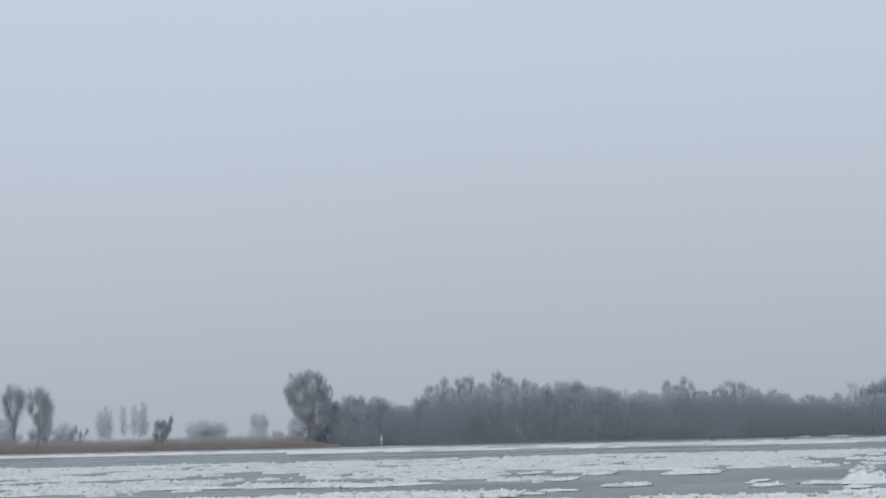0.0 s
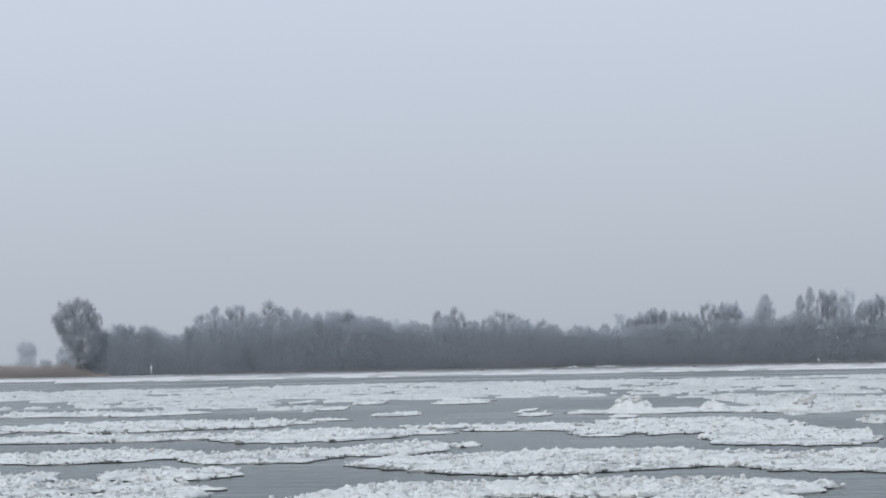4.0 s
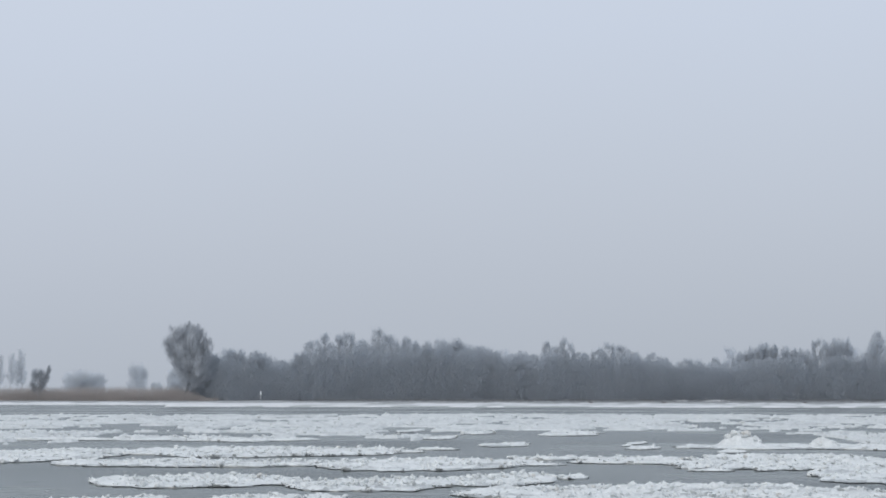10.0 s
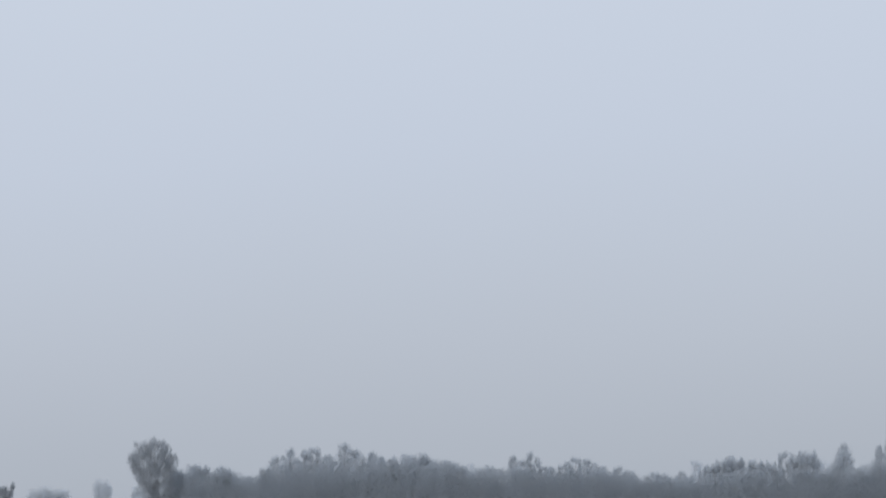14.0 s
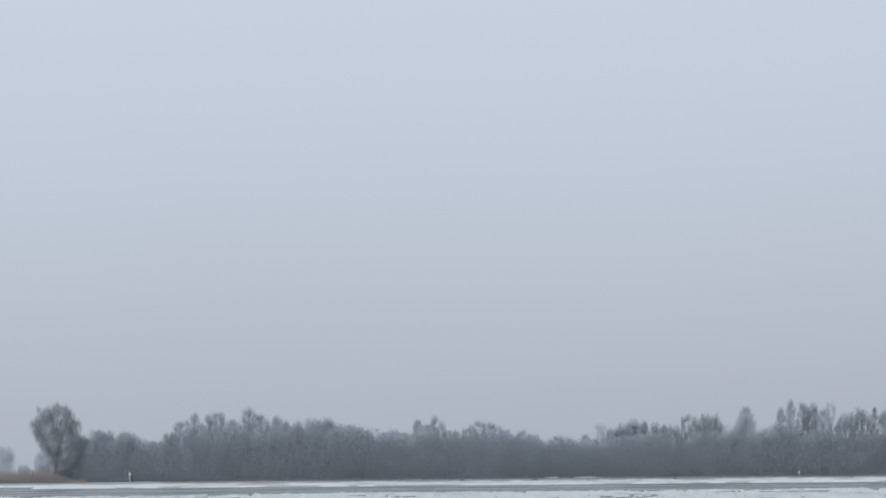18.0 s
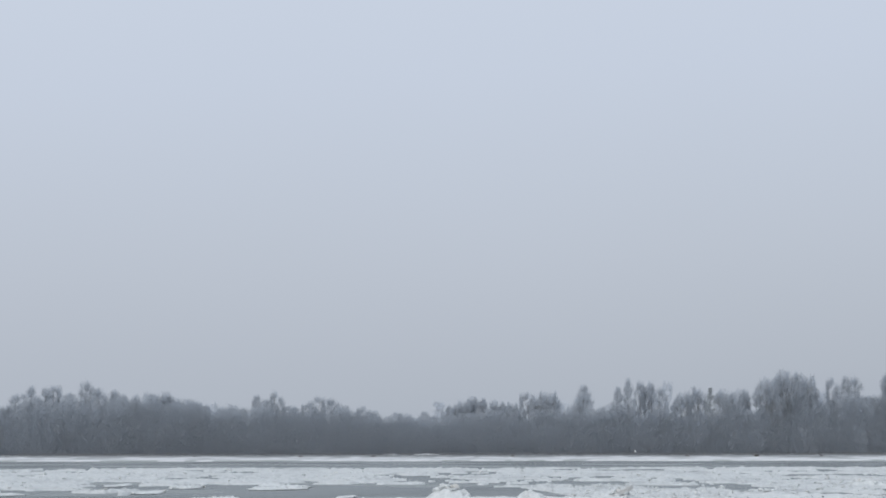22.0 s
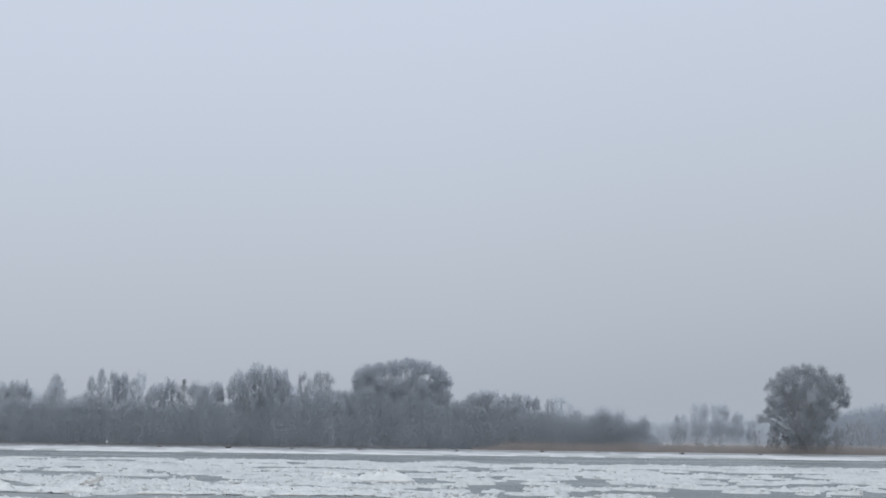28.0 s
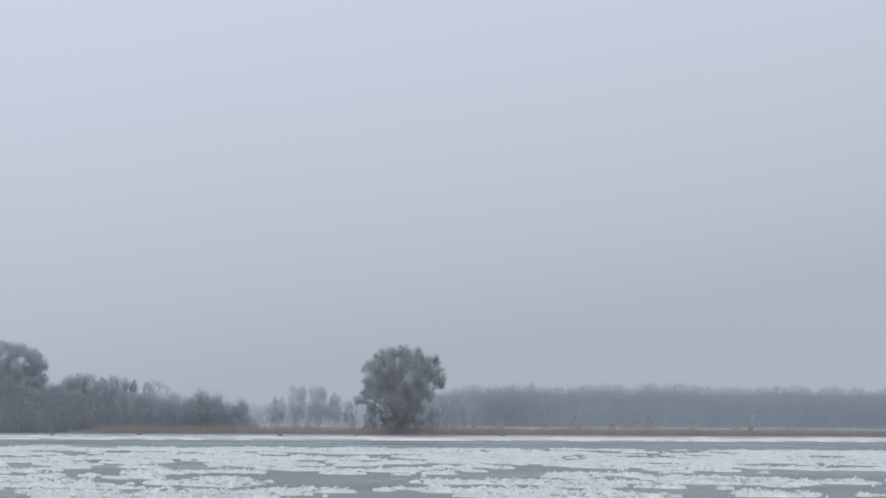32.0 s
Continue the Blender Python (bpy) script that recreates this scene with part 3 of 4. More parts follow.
def twig_cloud(rng, lobes, fill, length, girth, root, rise=0.35, stray=0.3, core=0.42):
    """Fine twigs that fill rounded lobes (x, y, z, half width, half height) and spray away from the root."""
    at, to = [], []
    for x, y, z, rw, rh in lobes:
        n = int(fill * math.pi * rw * rh / (0.2 * girth * length)) + 3
        u = rng.normal(0, 1, (n, 3))
        u /= np.linalg.norm(u, axis=1, keepdims=True)
        p = np.array([x, y, z]) + u * rng.random((n, 1)) ** core * (rw, rw, rh)
        d = p - np.asarray(root)
        d /= np.linalg.norm(d, axis=1, keepdims=True) + 1e-9
        d = d + rng.normal(0, stray, (n, 3)) + [0, 0, rise]
        d *= (length * rng.uniform(0.5, 1.4, n) / (np.linalg.norm(d, axis=1) + 1e-9))[:, None]
        at.append(p - 0.5 * d)
        to.append(p + 0.5 * d)
    p0, p1 = np.concatenate(at), np.concatenate(to)
    p0[:, 2] = np.maximum(p0[:, 2], 0.05)
    side = rng.normal(0, 1, p0.shape)
    side *= (girth / 2 / np.linalg.norm(side, axis=1))[:, None]
    return np.stack([p0 - side, p0 + side, p1], 1).reshape(-1, 3)


def tree_meshes(seed, lobes, fork, trunk_r, fill, length, girth, foot=(0.0, 0.0), stems=1, rise=0.35, stray=0.3, boughs=5, lumpy=False):
    """Trunk, a limb to every lobe and thin boughs; a crown of twigs round their ends, in close tufts if lumpy."""
    rng = np.random.default_rng(seed)
    lines, boles, thin = [], [], []
    for s in range(stems):
        off = rng.normal(0, 0.5, 2) * (stems > 1)
        trunk = bow((foot[0] + off[0], foot[1] + off[1], -0.4), (off[0] * 1.6, off[1] * 1.6, fork), 0.5, 6, rng, 0.04)
        lines.append((trunk, np.linspace(trunk_r * 1.25, trunk_r * 0.75, 6)))
        boles.append(trunk[-1])
    root = np.array([0, 0, fork * 0.8])
    for k, (x, y, z, rw, rh) in enumerate(lobes):
        if z < fork:
            continue
        start = boles[k % stems]
        pts = bow(start, (x, y, z + 0.1 * rh), 0.58, 6, rng, 0.06)
        rl = trunk_r * 0.4 * min(1, (5 / len(lobes)) ** 0.5)
        lines.append((pts, np.linspace(rl, 0.03, 6)))
        for _ in range(boughs):
            u = rng.normal(0, 1, 3)
            u /= np.linalg.norm(u)
            tip = np.array([x, y, z]) + u * (rw, rw, rh) * 0.85 + [0, 0, 0.15 * rh]
            p = pts[3 + rng.integers(0, 3)]
            b = bow(p, tip, 0.5, 4, rng, 0.03)
            thin.append((b, (0.05, 0.04, 0.028, 0.012)))
    tv, tf = tubes(lines, 5)
    if thin:
        bv, bf = tubes(thin, 3)
        tv, tf = np.r_[tv, bv], np.r_[tf, bf + len(tv)]
    clumps = []
    for x, y, z, rw, rh in lobes:
        for _ in range(11 if lumpy else 4):
            u = rng.normal(0, 1, 3)
            u *= rng.uniform(0.4, 0.95 if lumpy else 0.75) / np.linalg.norm(u)
            c = rng.uniform(0.26, 0.44) if lumpy else rng.uniform(0.45, 0.8)
            clumps.append((x + u[0] * rw, y + u[1] * rw, z + u[2] * rh, rw * c, rh * c))
    cv = np.r_[twig_cloud(rng, lobes, fill * (0.4 if lumpy else 0.5), length, girth, root, rise, stray, 0.45), twig_cloud(rng, clumps, fill * (0.5 if lumpy else 0.3), length, girth, root, rise, stray, 0.6)]
    cf = np.arange(len(cv)).reshape(-1, 3)
    return (tv, tf), (cv, cf)


def tree(name, label, x, y, twig_mat, group="", bark=BARK, **shape):
    ob = thing(name, label, "shrub" if "shrub" in name or "bush" in name else "tree", x, y, 0.75, group)
    ob.scale.z = 1.02
    (tv, tf), (cv, cf) = tree_meshes(**shape)
    mesh_object("trunk", tv, tf, bark, ob)
    mesh_object("crown", cv, cf, twig_mat, ob, smooth=False)
    return ob


def place(x, y, turn, sx, sz, z=0.75):
    return Matrix.Translation((x, y, z)) @ Matrix.Rotation(turn, 4, "Z") @ Matrix.Diagonal((sx, sx, sz, 1))


def with_depth(seed, outline, deep=0.55):
    """Lobes of a crown seen in outline, (x, z, half width, half height), spread in depth."""
    r = random.Random(seed)
    wide = max(abs(l[0]) for l in outline)
    made = []
    for x, z, rw, rh in outline:
        room = deep * math.sqrt(max(0.1, 1 - (x / (wide + 0.1)) ** 2)) * wide
        made += [(x, r.uniform(-1, -0.2) * room, z, rw, rh), (x + r.uniform(-0.3, 0.3), r.uniform(0.2, 1) * room, z, rw, rh)]
    return made


def column_lobes(seed, H, W, n=8):
    """A slim crown along a straight stem, ending in a soft spire."""
    r = random.Random(seed)
    made = []
    for k in range(2 * n):
        u = (k + 0.5) / (2 * n)
        half = W / 2 * float(np.interp(u, [0, 0.3, 0.7, 1], [0.95, 1.05, 0.95, 0.8]))
        a, off = k * 2.4 + r.uniform(-0.5, 0.5), half * r.uniform(0.25, 0.85)
        made.append((off * math.cos(a), off * math.sin(a), H * (0.28 + 0.64 * u), half * r.uniform(0.32, 0.6), H * r.uniform(0.045, 0.085)))
    made.append((r.uniform(-0.15, 0.15) * W, 0.0, H * 0.90, W * 0.24, H * 0.06))
    return made


def round_lobes(seed, H, W, n=11, low=0.35):
    """A full rounded crown."""
    r = random.Random(seed)
    made = [(0.0, 0.0, H * (low + 1) / 2, W * 0.32, H * (1 - low) * 0.42)]
    for k in range(n):
        a, e = k * 2.4 + r.uniform(-0.4, 0.4), r.uniform(-0.7, 1.0)
        c = math.cos(e)
        made.append((W * 0.33 * c * math.cos(a), W * 0.33 * c * math.sin(a), H * ((low + 1) / 2 + (1 - low) * 0.34 * math.sin(e)), W * r.uniform(0.13, 0.2), H * (1 - low) * r.uniform(0.13, 0.2)))
    for k in range(6 if low < 0.2 else 0):
        a = k * 1.05 + r.uniform(-0.2, 0.2)
        made.append((W * 0.32 * math.cos(a), W * 0.32 * math.sin(a), H * r.uniform(0.14, 0.3), W * 0.18, H * 0.2))
    return made


def fan_lobes(seed, H, W, n=9):
    """An open crown of upright sprays with gaps between them."""
    r = random.Random(seed)
    made = []
    for k in range(n):
        u = (k + 0.5) / n * 2 - 1
        made.append((u * W * 0.42, r.uniform(-0.3, 0.3) * W, H * (0.84 - 0.16 * u * u + r.uniform(-0.06, 0.03)), W * r.uniform(0.10, 0.16), H * r.uniform(0.10, 0.17)))
    for k in range(9):
        made.append((r.uniform(-0.38, 0.38) * W, r.uniform(-0.28, 0.28) * W, H * r.uniform(0.40, 0.72), W * r.uniform(0.10, 0.17), H * r.uniform(0.07, 0.12)))
    return made


# lone trees on the open meadow
WILLOW = ((-4.3, 11.6, 1.5, 2.2), (-2.9, 13.6, 1.5, 2.2), (-0.9, 14.6, 1.5, 2.0), (1.2, 14.5, 1.5, 2.0), (3.0, 13.2, 1.5, 2.3), (4.3, 11.0, 1.4, 2.6), (-3.0, 9.4, 1.6, 2.4), (-0.8, 11.0, 1.8, 2.8),
          (1.6, 10.6, 1.8, 2.8), (3.4, 7.8, 1.7, 2.8), (-1.6, 6.8, 1.6, 2.6), (0.8, 6.8, 1.8, 2.8), (2.8, 4.6, 1.7, 2.4), (-0.6, 4.0, 1.3, 2.2), (1.2, 3.6, 1.6, 2.2))
tree("willow_tree", "tall bare willow with a dense vase-shaped crown", -150.1, 486, TWIG_GREY, seed=1, lobes=with_depth(1, WILLOW), fork=3.2, trunk_r=0.5, fill=0.55, length=0.8, girth=0.048, foot=(-0.9, 0), rise=0.4, stray=0.3, boughs=9, lumpy=True)
TWIN_WEST = ((-2.1, 11.4, 1.1, 2.4), (-0.9, 13.0, 1.1, 2.2), (0.7, 13.4, 1.2, 2.0), (1.8, 12.0, 1.1, 2.2), (-1.4, 9.2, 1.0, 2.0), (1.0, 10.0, 1.3, 2.4), (0.0, 7.4, 1.0, 2.0), (-0.4, 4.6, 0.7, 1.8))
tree("willow_tree", "bare upright willow with a slim forked crown", -218.9, 486, TWIG_GREY, seed=3, lobes=with_depth(3, TWIN_WEST), fork=4.6, trunk_r=0.36, fill=0.5, length=1.3, girth=0.042, foot=(-0.4, 0), rise=0.35, stray=0.2)
TWIN_EAST = ((-2.4, 10.2, 1.0, 2.0), (-1.4, 12.2, 1.2, 2.2), (0.3, 13.0, 1.3, 1.9), (1.9, 11.8, 1.2, 2.2), (2.6, 9.4, 1.2, 2.2), (0.6, 9.8, 1.6, 2.4), (-0.6, 7.6, 1.1, 2.0), (2.2, 7.0, 1.3, 2.2), (0.9, 5.2, 1.2, 2.0))
tree("willow_tree", "bare upright willow beside its twin on the meadow", -212.8, 486, TWIG_GREY, seed=2, lobes=with_depth(2, TWIN_EAST), fork=3.8, trunk_r=0.38, fill=0.48, length=1.3, girth=0.042, foot=(-1.4, 0), rise=0.35, stray=0.2)
tree("willow_tree", "bare willow at the edge of the meadow", -226.5, 486, TWIG_GREY, seed=4, lobes=fan_lobes(4, 13.2, 7.0), fork=4.0, trunk_r=0.35, fill=0.9, length=1.3, girth=0.042, rise=0.35, stray=0.2)
for k, (x, y, h, w) in enumerate(((-223.5, 490, 8.6, 7.5), (-209.0, 491, 7.6, 7.0), (-214.6, 493, 6.4, 5.0), (-216.0, 492, 5.6, 6.0), (-229.5, 491, 7.0, 6.0), (-236.0, 491, 6.4, 6.5), (-146.6, 488, 7.0, 6.0), (-155.6, 495, 5.6, 3.6))):
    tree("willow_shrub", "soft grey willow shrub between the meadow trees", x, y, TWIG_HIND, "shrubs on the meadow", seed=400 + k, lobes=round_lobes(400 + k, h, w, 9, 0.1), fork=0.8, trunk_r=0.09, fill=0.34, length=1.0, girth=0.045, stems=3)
tree("thorn_shrub", "low bare shrub with crooked spreading branches", -204.6, 489, TWIG_GREY, seed=5, lobes=((-1.7, 0, 3.6, 0.5, 1.4), (-0.8, 0.3, 5.0, 0.5, 1.2), (0.6, -0.2, 3.6, 0.6, 1.3), (1.9, 0.2, 4.6, 0.5, 1.0), (0, 0, 2.0, 1.2, 1.2)), fork=0.8, trunk_r=0.16, fill=0.7, length=0.9, girth=0.045)
BUSH = ((-1.7, 3.0, 0.8, 1.4), (-1.0, 5.2, 0.9, 1.3), (0.2, 5.6, 0.9, 1.2), (0.4, 3.6, 1.1, 1.5), (1.5, 4.9, 0.7, 1.3), (2.2, 6.6, 0.5, 0.9), (-0.5, 2.0, 1.0, 1.3))
tree("thorn_bush", "dark leaning bush among the reeds", -183.2, 484.5, TWIG_GREY, seed=6, lobes=with_depth(6, BUSH, 0.4), fork=0.9, trunk_r=0.2, fill=0.9, length=0.8, girth=0.04, foot=(-0.7, 0))
OAK = ((-8.6, 7.2, 1.5, 1.1), (-6.9, 8.4, 1.5, 1.5), (-6.6, 11.0, 1.5, 1.7), (-5.9, 13.8, 1.8, 2.2), (-3.7, 16.0, 2.0, 2.2), (-0.3, 16.8, 2.1, 2.2), (3.2, 16.4, 2.0, 2.2), (6.2, 14.8, 2.1, 2.3), (8.4, 12.4, 1.9, 2.0), (9.4, 10.6, 1.3, 1.2),
       (-2.4, 12.6, 2.2, 3.2), (1.2, 13.4, 2.2, 3.2), (4.6, 11.6, 2.2, 3.0), (-4.4, 9.6, 1.9, 2.8), (-0.8, 9.4, 2.1, 3.2), (2.6, 8.4, 2.0, 3.0), (6.4, 8.6, 1.6, 2.0), (-4.2, 5.6, 1.8, 2.6), (-1.6, 5.6, 1.8, 3.0), (1.2, 5.0, 1.8, 3.0), (4.4, 5.6, 1.6, 2.4),
       (-2.6, 2.4, 1.6, 2.4), (0.2, 2.2, 1.7, 2.4), (2.8, 2.6, 1.4, 2.2))
tree("oak_tree", "great bare oak with a broad domed crown", 153.9, 485, TWIG_OAK, seed=7, lobes=with_depth(7, OAK, 0.6), fork=2.4, trunk_r=0.9, fill=1.0, length=0.6, girth=0.058, foot=(-0.4, 0), rise=0.1, stray=0.6, boughs=9, lumpy=True)
for k, (x, h, w) in enumerate(((147.6, 5.6, 4.0), (161.8, 6.4, 3.6), (159.0, 4.2, 3.4))):
    tree("thorn_bush", "bare bushy growth under the great oak", x, 485.5, TWIG_GREY, seed=17 + k, lobes=round_lobes(17 + k, h, w, 8, 0.1), fork=0.6, trunk_r=0.1, fill=0.3, length=0.9, girth=0.04, stems=2)
DOME = ((-9.4, 14.0, 1.8, 2.2), (-7.2, 15.8, 1.9, 1.8), (-4.4, 16.2, 2.0, 1.7), (-1.6, 16.8, 2.2, 1.6), (1.4, 17.2, 2.2, 1.6), (4.4, 16.8, 2.1, 1.7), (7.2, 15.8, 1.9, 1.8), (9.3, 14.0, 1.7, 2.2), (-8.6, 11.0, 2.2, 2.6), (-5.0, 12.6, 2.6, 2.8),
        (-1.0, 13.2, 2.8, 3.0), (3.2, 13.0, 2.6, 2.9), (7.0, 11.8, 2.3, 2.8), (9.6, 10.4, 1.5, 2.2), (-5.0, 8.0, 3.0, 3.2), (0.0, 8.0, 3.2, 3.4), (5.0, 8.0, 3.0, 3.2),
        (-7.4, 12.0, 1.8, 2.4), (-3.0, 10.6, 2.4, 2.6), (1.6, 10.4, 2.4, 2.6), (5.4, 10.2, 2.2, 2.4), (8.6, 8.6, 1.8, 2.4), (-8.2, 8.4, 2.0, 2.6))
tree("willow_tree", "huge dense domed willow rising above the wood", 68.4, 494, TWIG_SHRUB, seed=8, lobes=with_depth(8, DOME, 0.5), fork=3.5, trunk_r=0.5, fill=1.15, length=0.7, girth=0.065, stems=3, rise=0.1, stray=0.5, boughs=6, lumpy=True)

# masters for the wood, twelve metres high and four wide
wood = "bare trees of the riverside wood"
alders = [tree("alder_tree", "bare grey alder of the riverside wood", -117 + 5 * k, 502, TWIG_DARK, wood, WOOD_BARK, seed=20 + k, lobes=column_lobes(20 + k, 12.0, 4.0), fork=4.0, trunk_r=0.13, fill=0.75, length=0.9, girth=0.055, rise=0.2, stray=0.4, boughs=2) for k in range(4)]
birches = [tree("birch_tree", "slender feathery birch of the riverside wood", -97 + 4 * k, 503, TWIG_CROWN, wood, WOOD_BARK, seed=40 + k, lobes=column_lobes(40 + k, 12.0, 4.0, 10), fork=5.0, trunk_r=0.10, fill=0.6, length=1.0, girth=0.05, rise=0.35, stray=0.35, boughs=2) for k in range(3)]
willows = [tree("willow_tree", "bare round-headed willow of the riverside wood", 34 + 6 * k, 502, TWIG_DARK, wood, WOOD_BARK, seed=60 + k, lobes=round_lobes(60 + k, 12.0, 4.0), fork=2.6, trunk_r=0.14, fill=1.0, length=0.9, girth=0.055, rise=0.2, stray=0.4, stems=2, boughs=3) for k in range(4)]
fans = [tree("willow_tree", "open-crowned bare willow of the riverside wood", 58 + 6 * k, 503, TWIG_FAN, wood, WOOD_BARK, seed=70 + k, lobes=fan_lobes(70 + k, 12.0, 4.0), fork=3.4, trunk_r=0.14, fill=0.75, length=0.7, girth=0.055, rise=0.25, stray=0.4, boughs=3, lumpy=True) for k in range(3)]
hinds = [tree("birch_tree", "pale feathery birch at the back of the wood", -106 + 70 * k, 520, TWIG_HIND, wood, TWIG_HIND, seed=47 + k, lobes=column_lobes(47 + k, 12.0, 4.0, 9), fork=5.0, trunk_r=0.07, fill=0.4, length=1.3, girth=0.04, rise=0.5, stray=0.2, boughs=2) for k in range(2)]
thicket = "bare shrubs of the riverside thicket"
shrubs = [tree("willow_shrub", "dense bare willow shrub in the riverside thicket", -110 + 12 * k, 491.5, TWIG_SHRUB, thicket, WOOD_BARK, seed=80 + k, lobes=round_lobes(80 + k, 6.0, 7.0, 12, 0.05), fork=0.8, trunk_r=0.05, fill=0.62, length=1.0, girth=0.05, stems=4, boughs=2) for k in range(4)]
STOCK = {"a": alders, "b": birches, "w": willows, "f": fans, "h": hinds, "s": shrubs}
rng = random.Random(3)


def wood_crowns(row):
    """Crowns that show above the wood: kind, place along the bank, top, width."""
    for item in row.split():
        kind, x, top, width = item.split(",")
        x, top, width = float(x), float(top), float(width)
        y = rng.uniform(516, 524) if kind == "h" else rng.uniform(489, 497)
        top *= {"f": 1.05, "s": 1.10}.get(kind, 1.0)
        x, top = x * y / 490, 3.2 + (top - 3.2) * y / 490
        copy_thing(rng.choice(STOCK[kind]), place(x, y, rng.choice((0.0, 3.14)) + rng.uniform(-0.5, 0.5), width / 3.0 * (0.43 if kind == "s" else 1), (top - 0.75) / (6.0 if kind == "s" else 12.0)))


wood_crowns("w,-146.2,11.4,3.8 w,-143.0,12.7,4.6 w,-140.2,11.8,4.2 w,-137.0,10.8,3.6 w,-135.6,11.6,4.4 w,-131.2,10.0,4.4 w,-128.6,8.9,3.4 w,-126.1,12.0,3.2 a,-123.7,13.8,3.4 a,-121.0,15.4,3.0 a,-118.2,15.2,3.6 a,-115.4,15.7,3.6 "
            "a,-112.3,14.2,3.2 b,-109.2,16.6,3.2 a,-106.6,15.2,3.2 w,-103.4,15.0,3.8 a,-100.5,13.7,3.6 w,-98.4,13.5,3.2 h,-95.6,14.2,2.8 w,-92.9,14.6,4.6 w,-89.5,12.5,4.0 w,-86.4,12.1,4.0 a,-83.7,11.3,3.4")
wood_crowns("h,-81.8,11.9,3.0 w,-78.6,11.6,4.4 b,-75.3,10.8,2.6 b,-72.6,13.5,2.8 b,-70.7,12.6,3.0 b,-68.6,14.4,2.8 a,-66.4,11.2,3.0 a,-64.4,10.9,3.2 b,-61.9,11.8,2.6 b,-59.8,13.3,3.2 b,-57.2,12.7,3.4 a,-54.4,11.2,3.6 "
            "b,-50.1,11.1,3.0 b,-47.7,10.0,3.0 b,-43.4,9.8,3.0 a,-40.3,8.8,3.4 b,-37.3,9.9,2.8 a,-35.0,8.8,3.2 f,-31.5,11.0,3.6 f,-29.2,11.9,3.8 f,-26.4,12.7,4.6 f,-22.1,11.9,4.0 f,-18.8,11.4,3.4 b,-15.9,14.0,3.0")
wood_crowns("f,-13.4,13.4,3.6 f,-11.3,13.5,4.0 h,-8.3,12.0,3.4 w,-5.6,11.6,3.4 b,-3.9,15.4,3.6 a,-4.4,14.0,4.0 w,2.2,11.7,8.4 b,3.2,15.1,2.4 b,5.3,16.8,2.4 b,7.5,16.2,2.4 f,9.4,15.6,3.4 b,12.1,14.9,3.0 h,13.2,16.3,2.4 "
            "f,16.4,13.4,3.8 f,19.3,14.3,4.4 w,25.5,14.8,4.0 w,28.2,15.0,4.2 f,34.0,16.5,5.0 f,38.2,18.0,6.0 f,42.2,17.0,5.0 w,38.0,14.4,8.0 b,47.3,16.9,2.6 b,50.0,17.1,2.4 b,51.7,17.0,2.8 h,45.6,14.2,3.4")
wood_crowns("w,54.4,13.4,5.4 w,56.8,13.2,4.6 w,81.0,11.4,5.0 w,84.0,13.3,4.6 w,87.2,13.8,5.2 f,91.6,12.8,5.2 f,95.4,12.3,4.4 w,92.0,9.6,6.0 b,99.8,11.8,2.6 h,102.4,12.4,4.4 w,99.0,9.6,6.0 s,106.0,9.0,9.0 s,111.6,9.6,10.0 s,115.6,8.6,8.0 s,119.6,7.6,6.0 s,122.0,4.4,4.4")


def canopy(x):
    """Height to which the wood is closed."""
    return np.interp(x, [-151, -147, -136, -130, -120, -110, -95, -85, -70, -60, -45, -35, -20, -5, 5, 20, 40, 55, 70, 80, 95, 105, 115, 123],
                     [5.0, 8.5, 9.6, 8.0, 11, 12, 12, 10.4, 9.2, 9.0, 8.0, 7.6, 8.4, 9.0, 9.4, 9.4, 10.6, 12, 12.6, 9.8, 8.0, 7.2, 6.6, 4.0])


for k in range(52):
    x = -146 + 266 * (k + rng.uniform(0, 1)) / 52
    copy_thing(rng.choice(willows + alders), place(x, rng.uniform(489, 503), rng.uniform(0, 6.28), rng.uniform(1.3, 1.7), float(canopy(x)) * rng.uniform(0.82, 1.05) / 12))
for k in range(44):
    x = -148 + 270 * (k + rng.uniform(0, 1)) / 44
    copy_thing(rng.choice(shrubs), place(x, rng.uniform(490.5, 494) if k % 2 else rng.uniform(497, 503), rng.uniform(0, 6.28), rng.uniform(0.8, 1.1), float(canopy(x)) * rng.uniform(0.45, 0.72) / 6))


def undergrowth(x0, x1, n, seed):
    """Fine twigs of the wood's closed face: it leans back with its height and swells round every crown."""
    r = np.random.default_rng(seed)
    x = r.uniform(x0, x1, n)
    u = r.random(n) ** 1.05
    deep = r.random(n) ** 1.6
    ends = np.clip((x1 - x) / 8, 0.4, 1) * np.clip((x - x0) / 6, 0.4, 1)
    top = canopy(x) * ends * np.minimum(0.93 + 0.9 * cloudy(x / 3.4, deep * 2, seed, 3), 1.1)
    swell = cloudy(x / 2.4, u * 1.3, seed + 1, 3)
    y = 486.2 + 2.2 * u * u - 1.3 * swell + (1.0 + 3.0 * u * u) * deep
    p0 = np.stack([x, y, ground_height(x, y) + top * 0.95 * u], -1)
    d = np.stack([r.normal(0, 0.45, n), r.normal(0, 0.45, n), r.uniform(0.1, 1.0, n)], -1) * r.uniform(0.6, 1.3, (n, 1))
    side = r.normal(0, 1, (n, 3))
    side *= (0.042 / np.linalg.norm(side, axis=1))[:, None]
    v = np.stack([p0 - side, p0 + side, p0 + d], 1).reshape(-1, 3)
    return tagged(mesh_object("undergrowth", v, np.arange(3 * n).reshape(-1, 3), TWIG_SHRUB, smooth=False), "dense grey undergrowth filling the riverside wood", "undergrowth", kind="stuff")


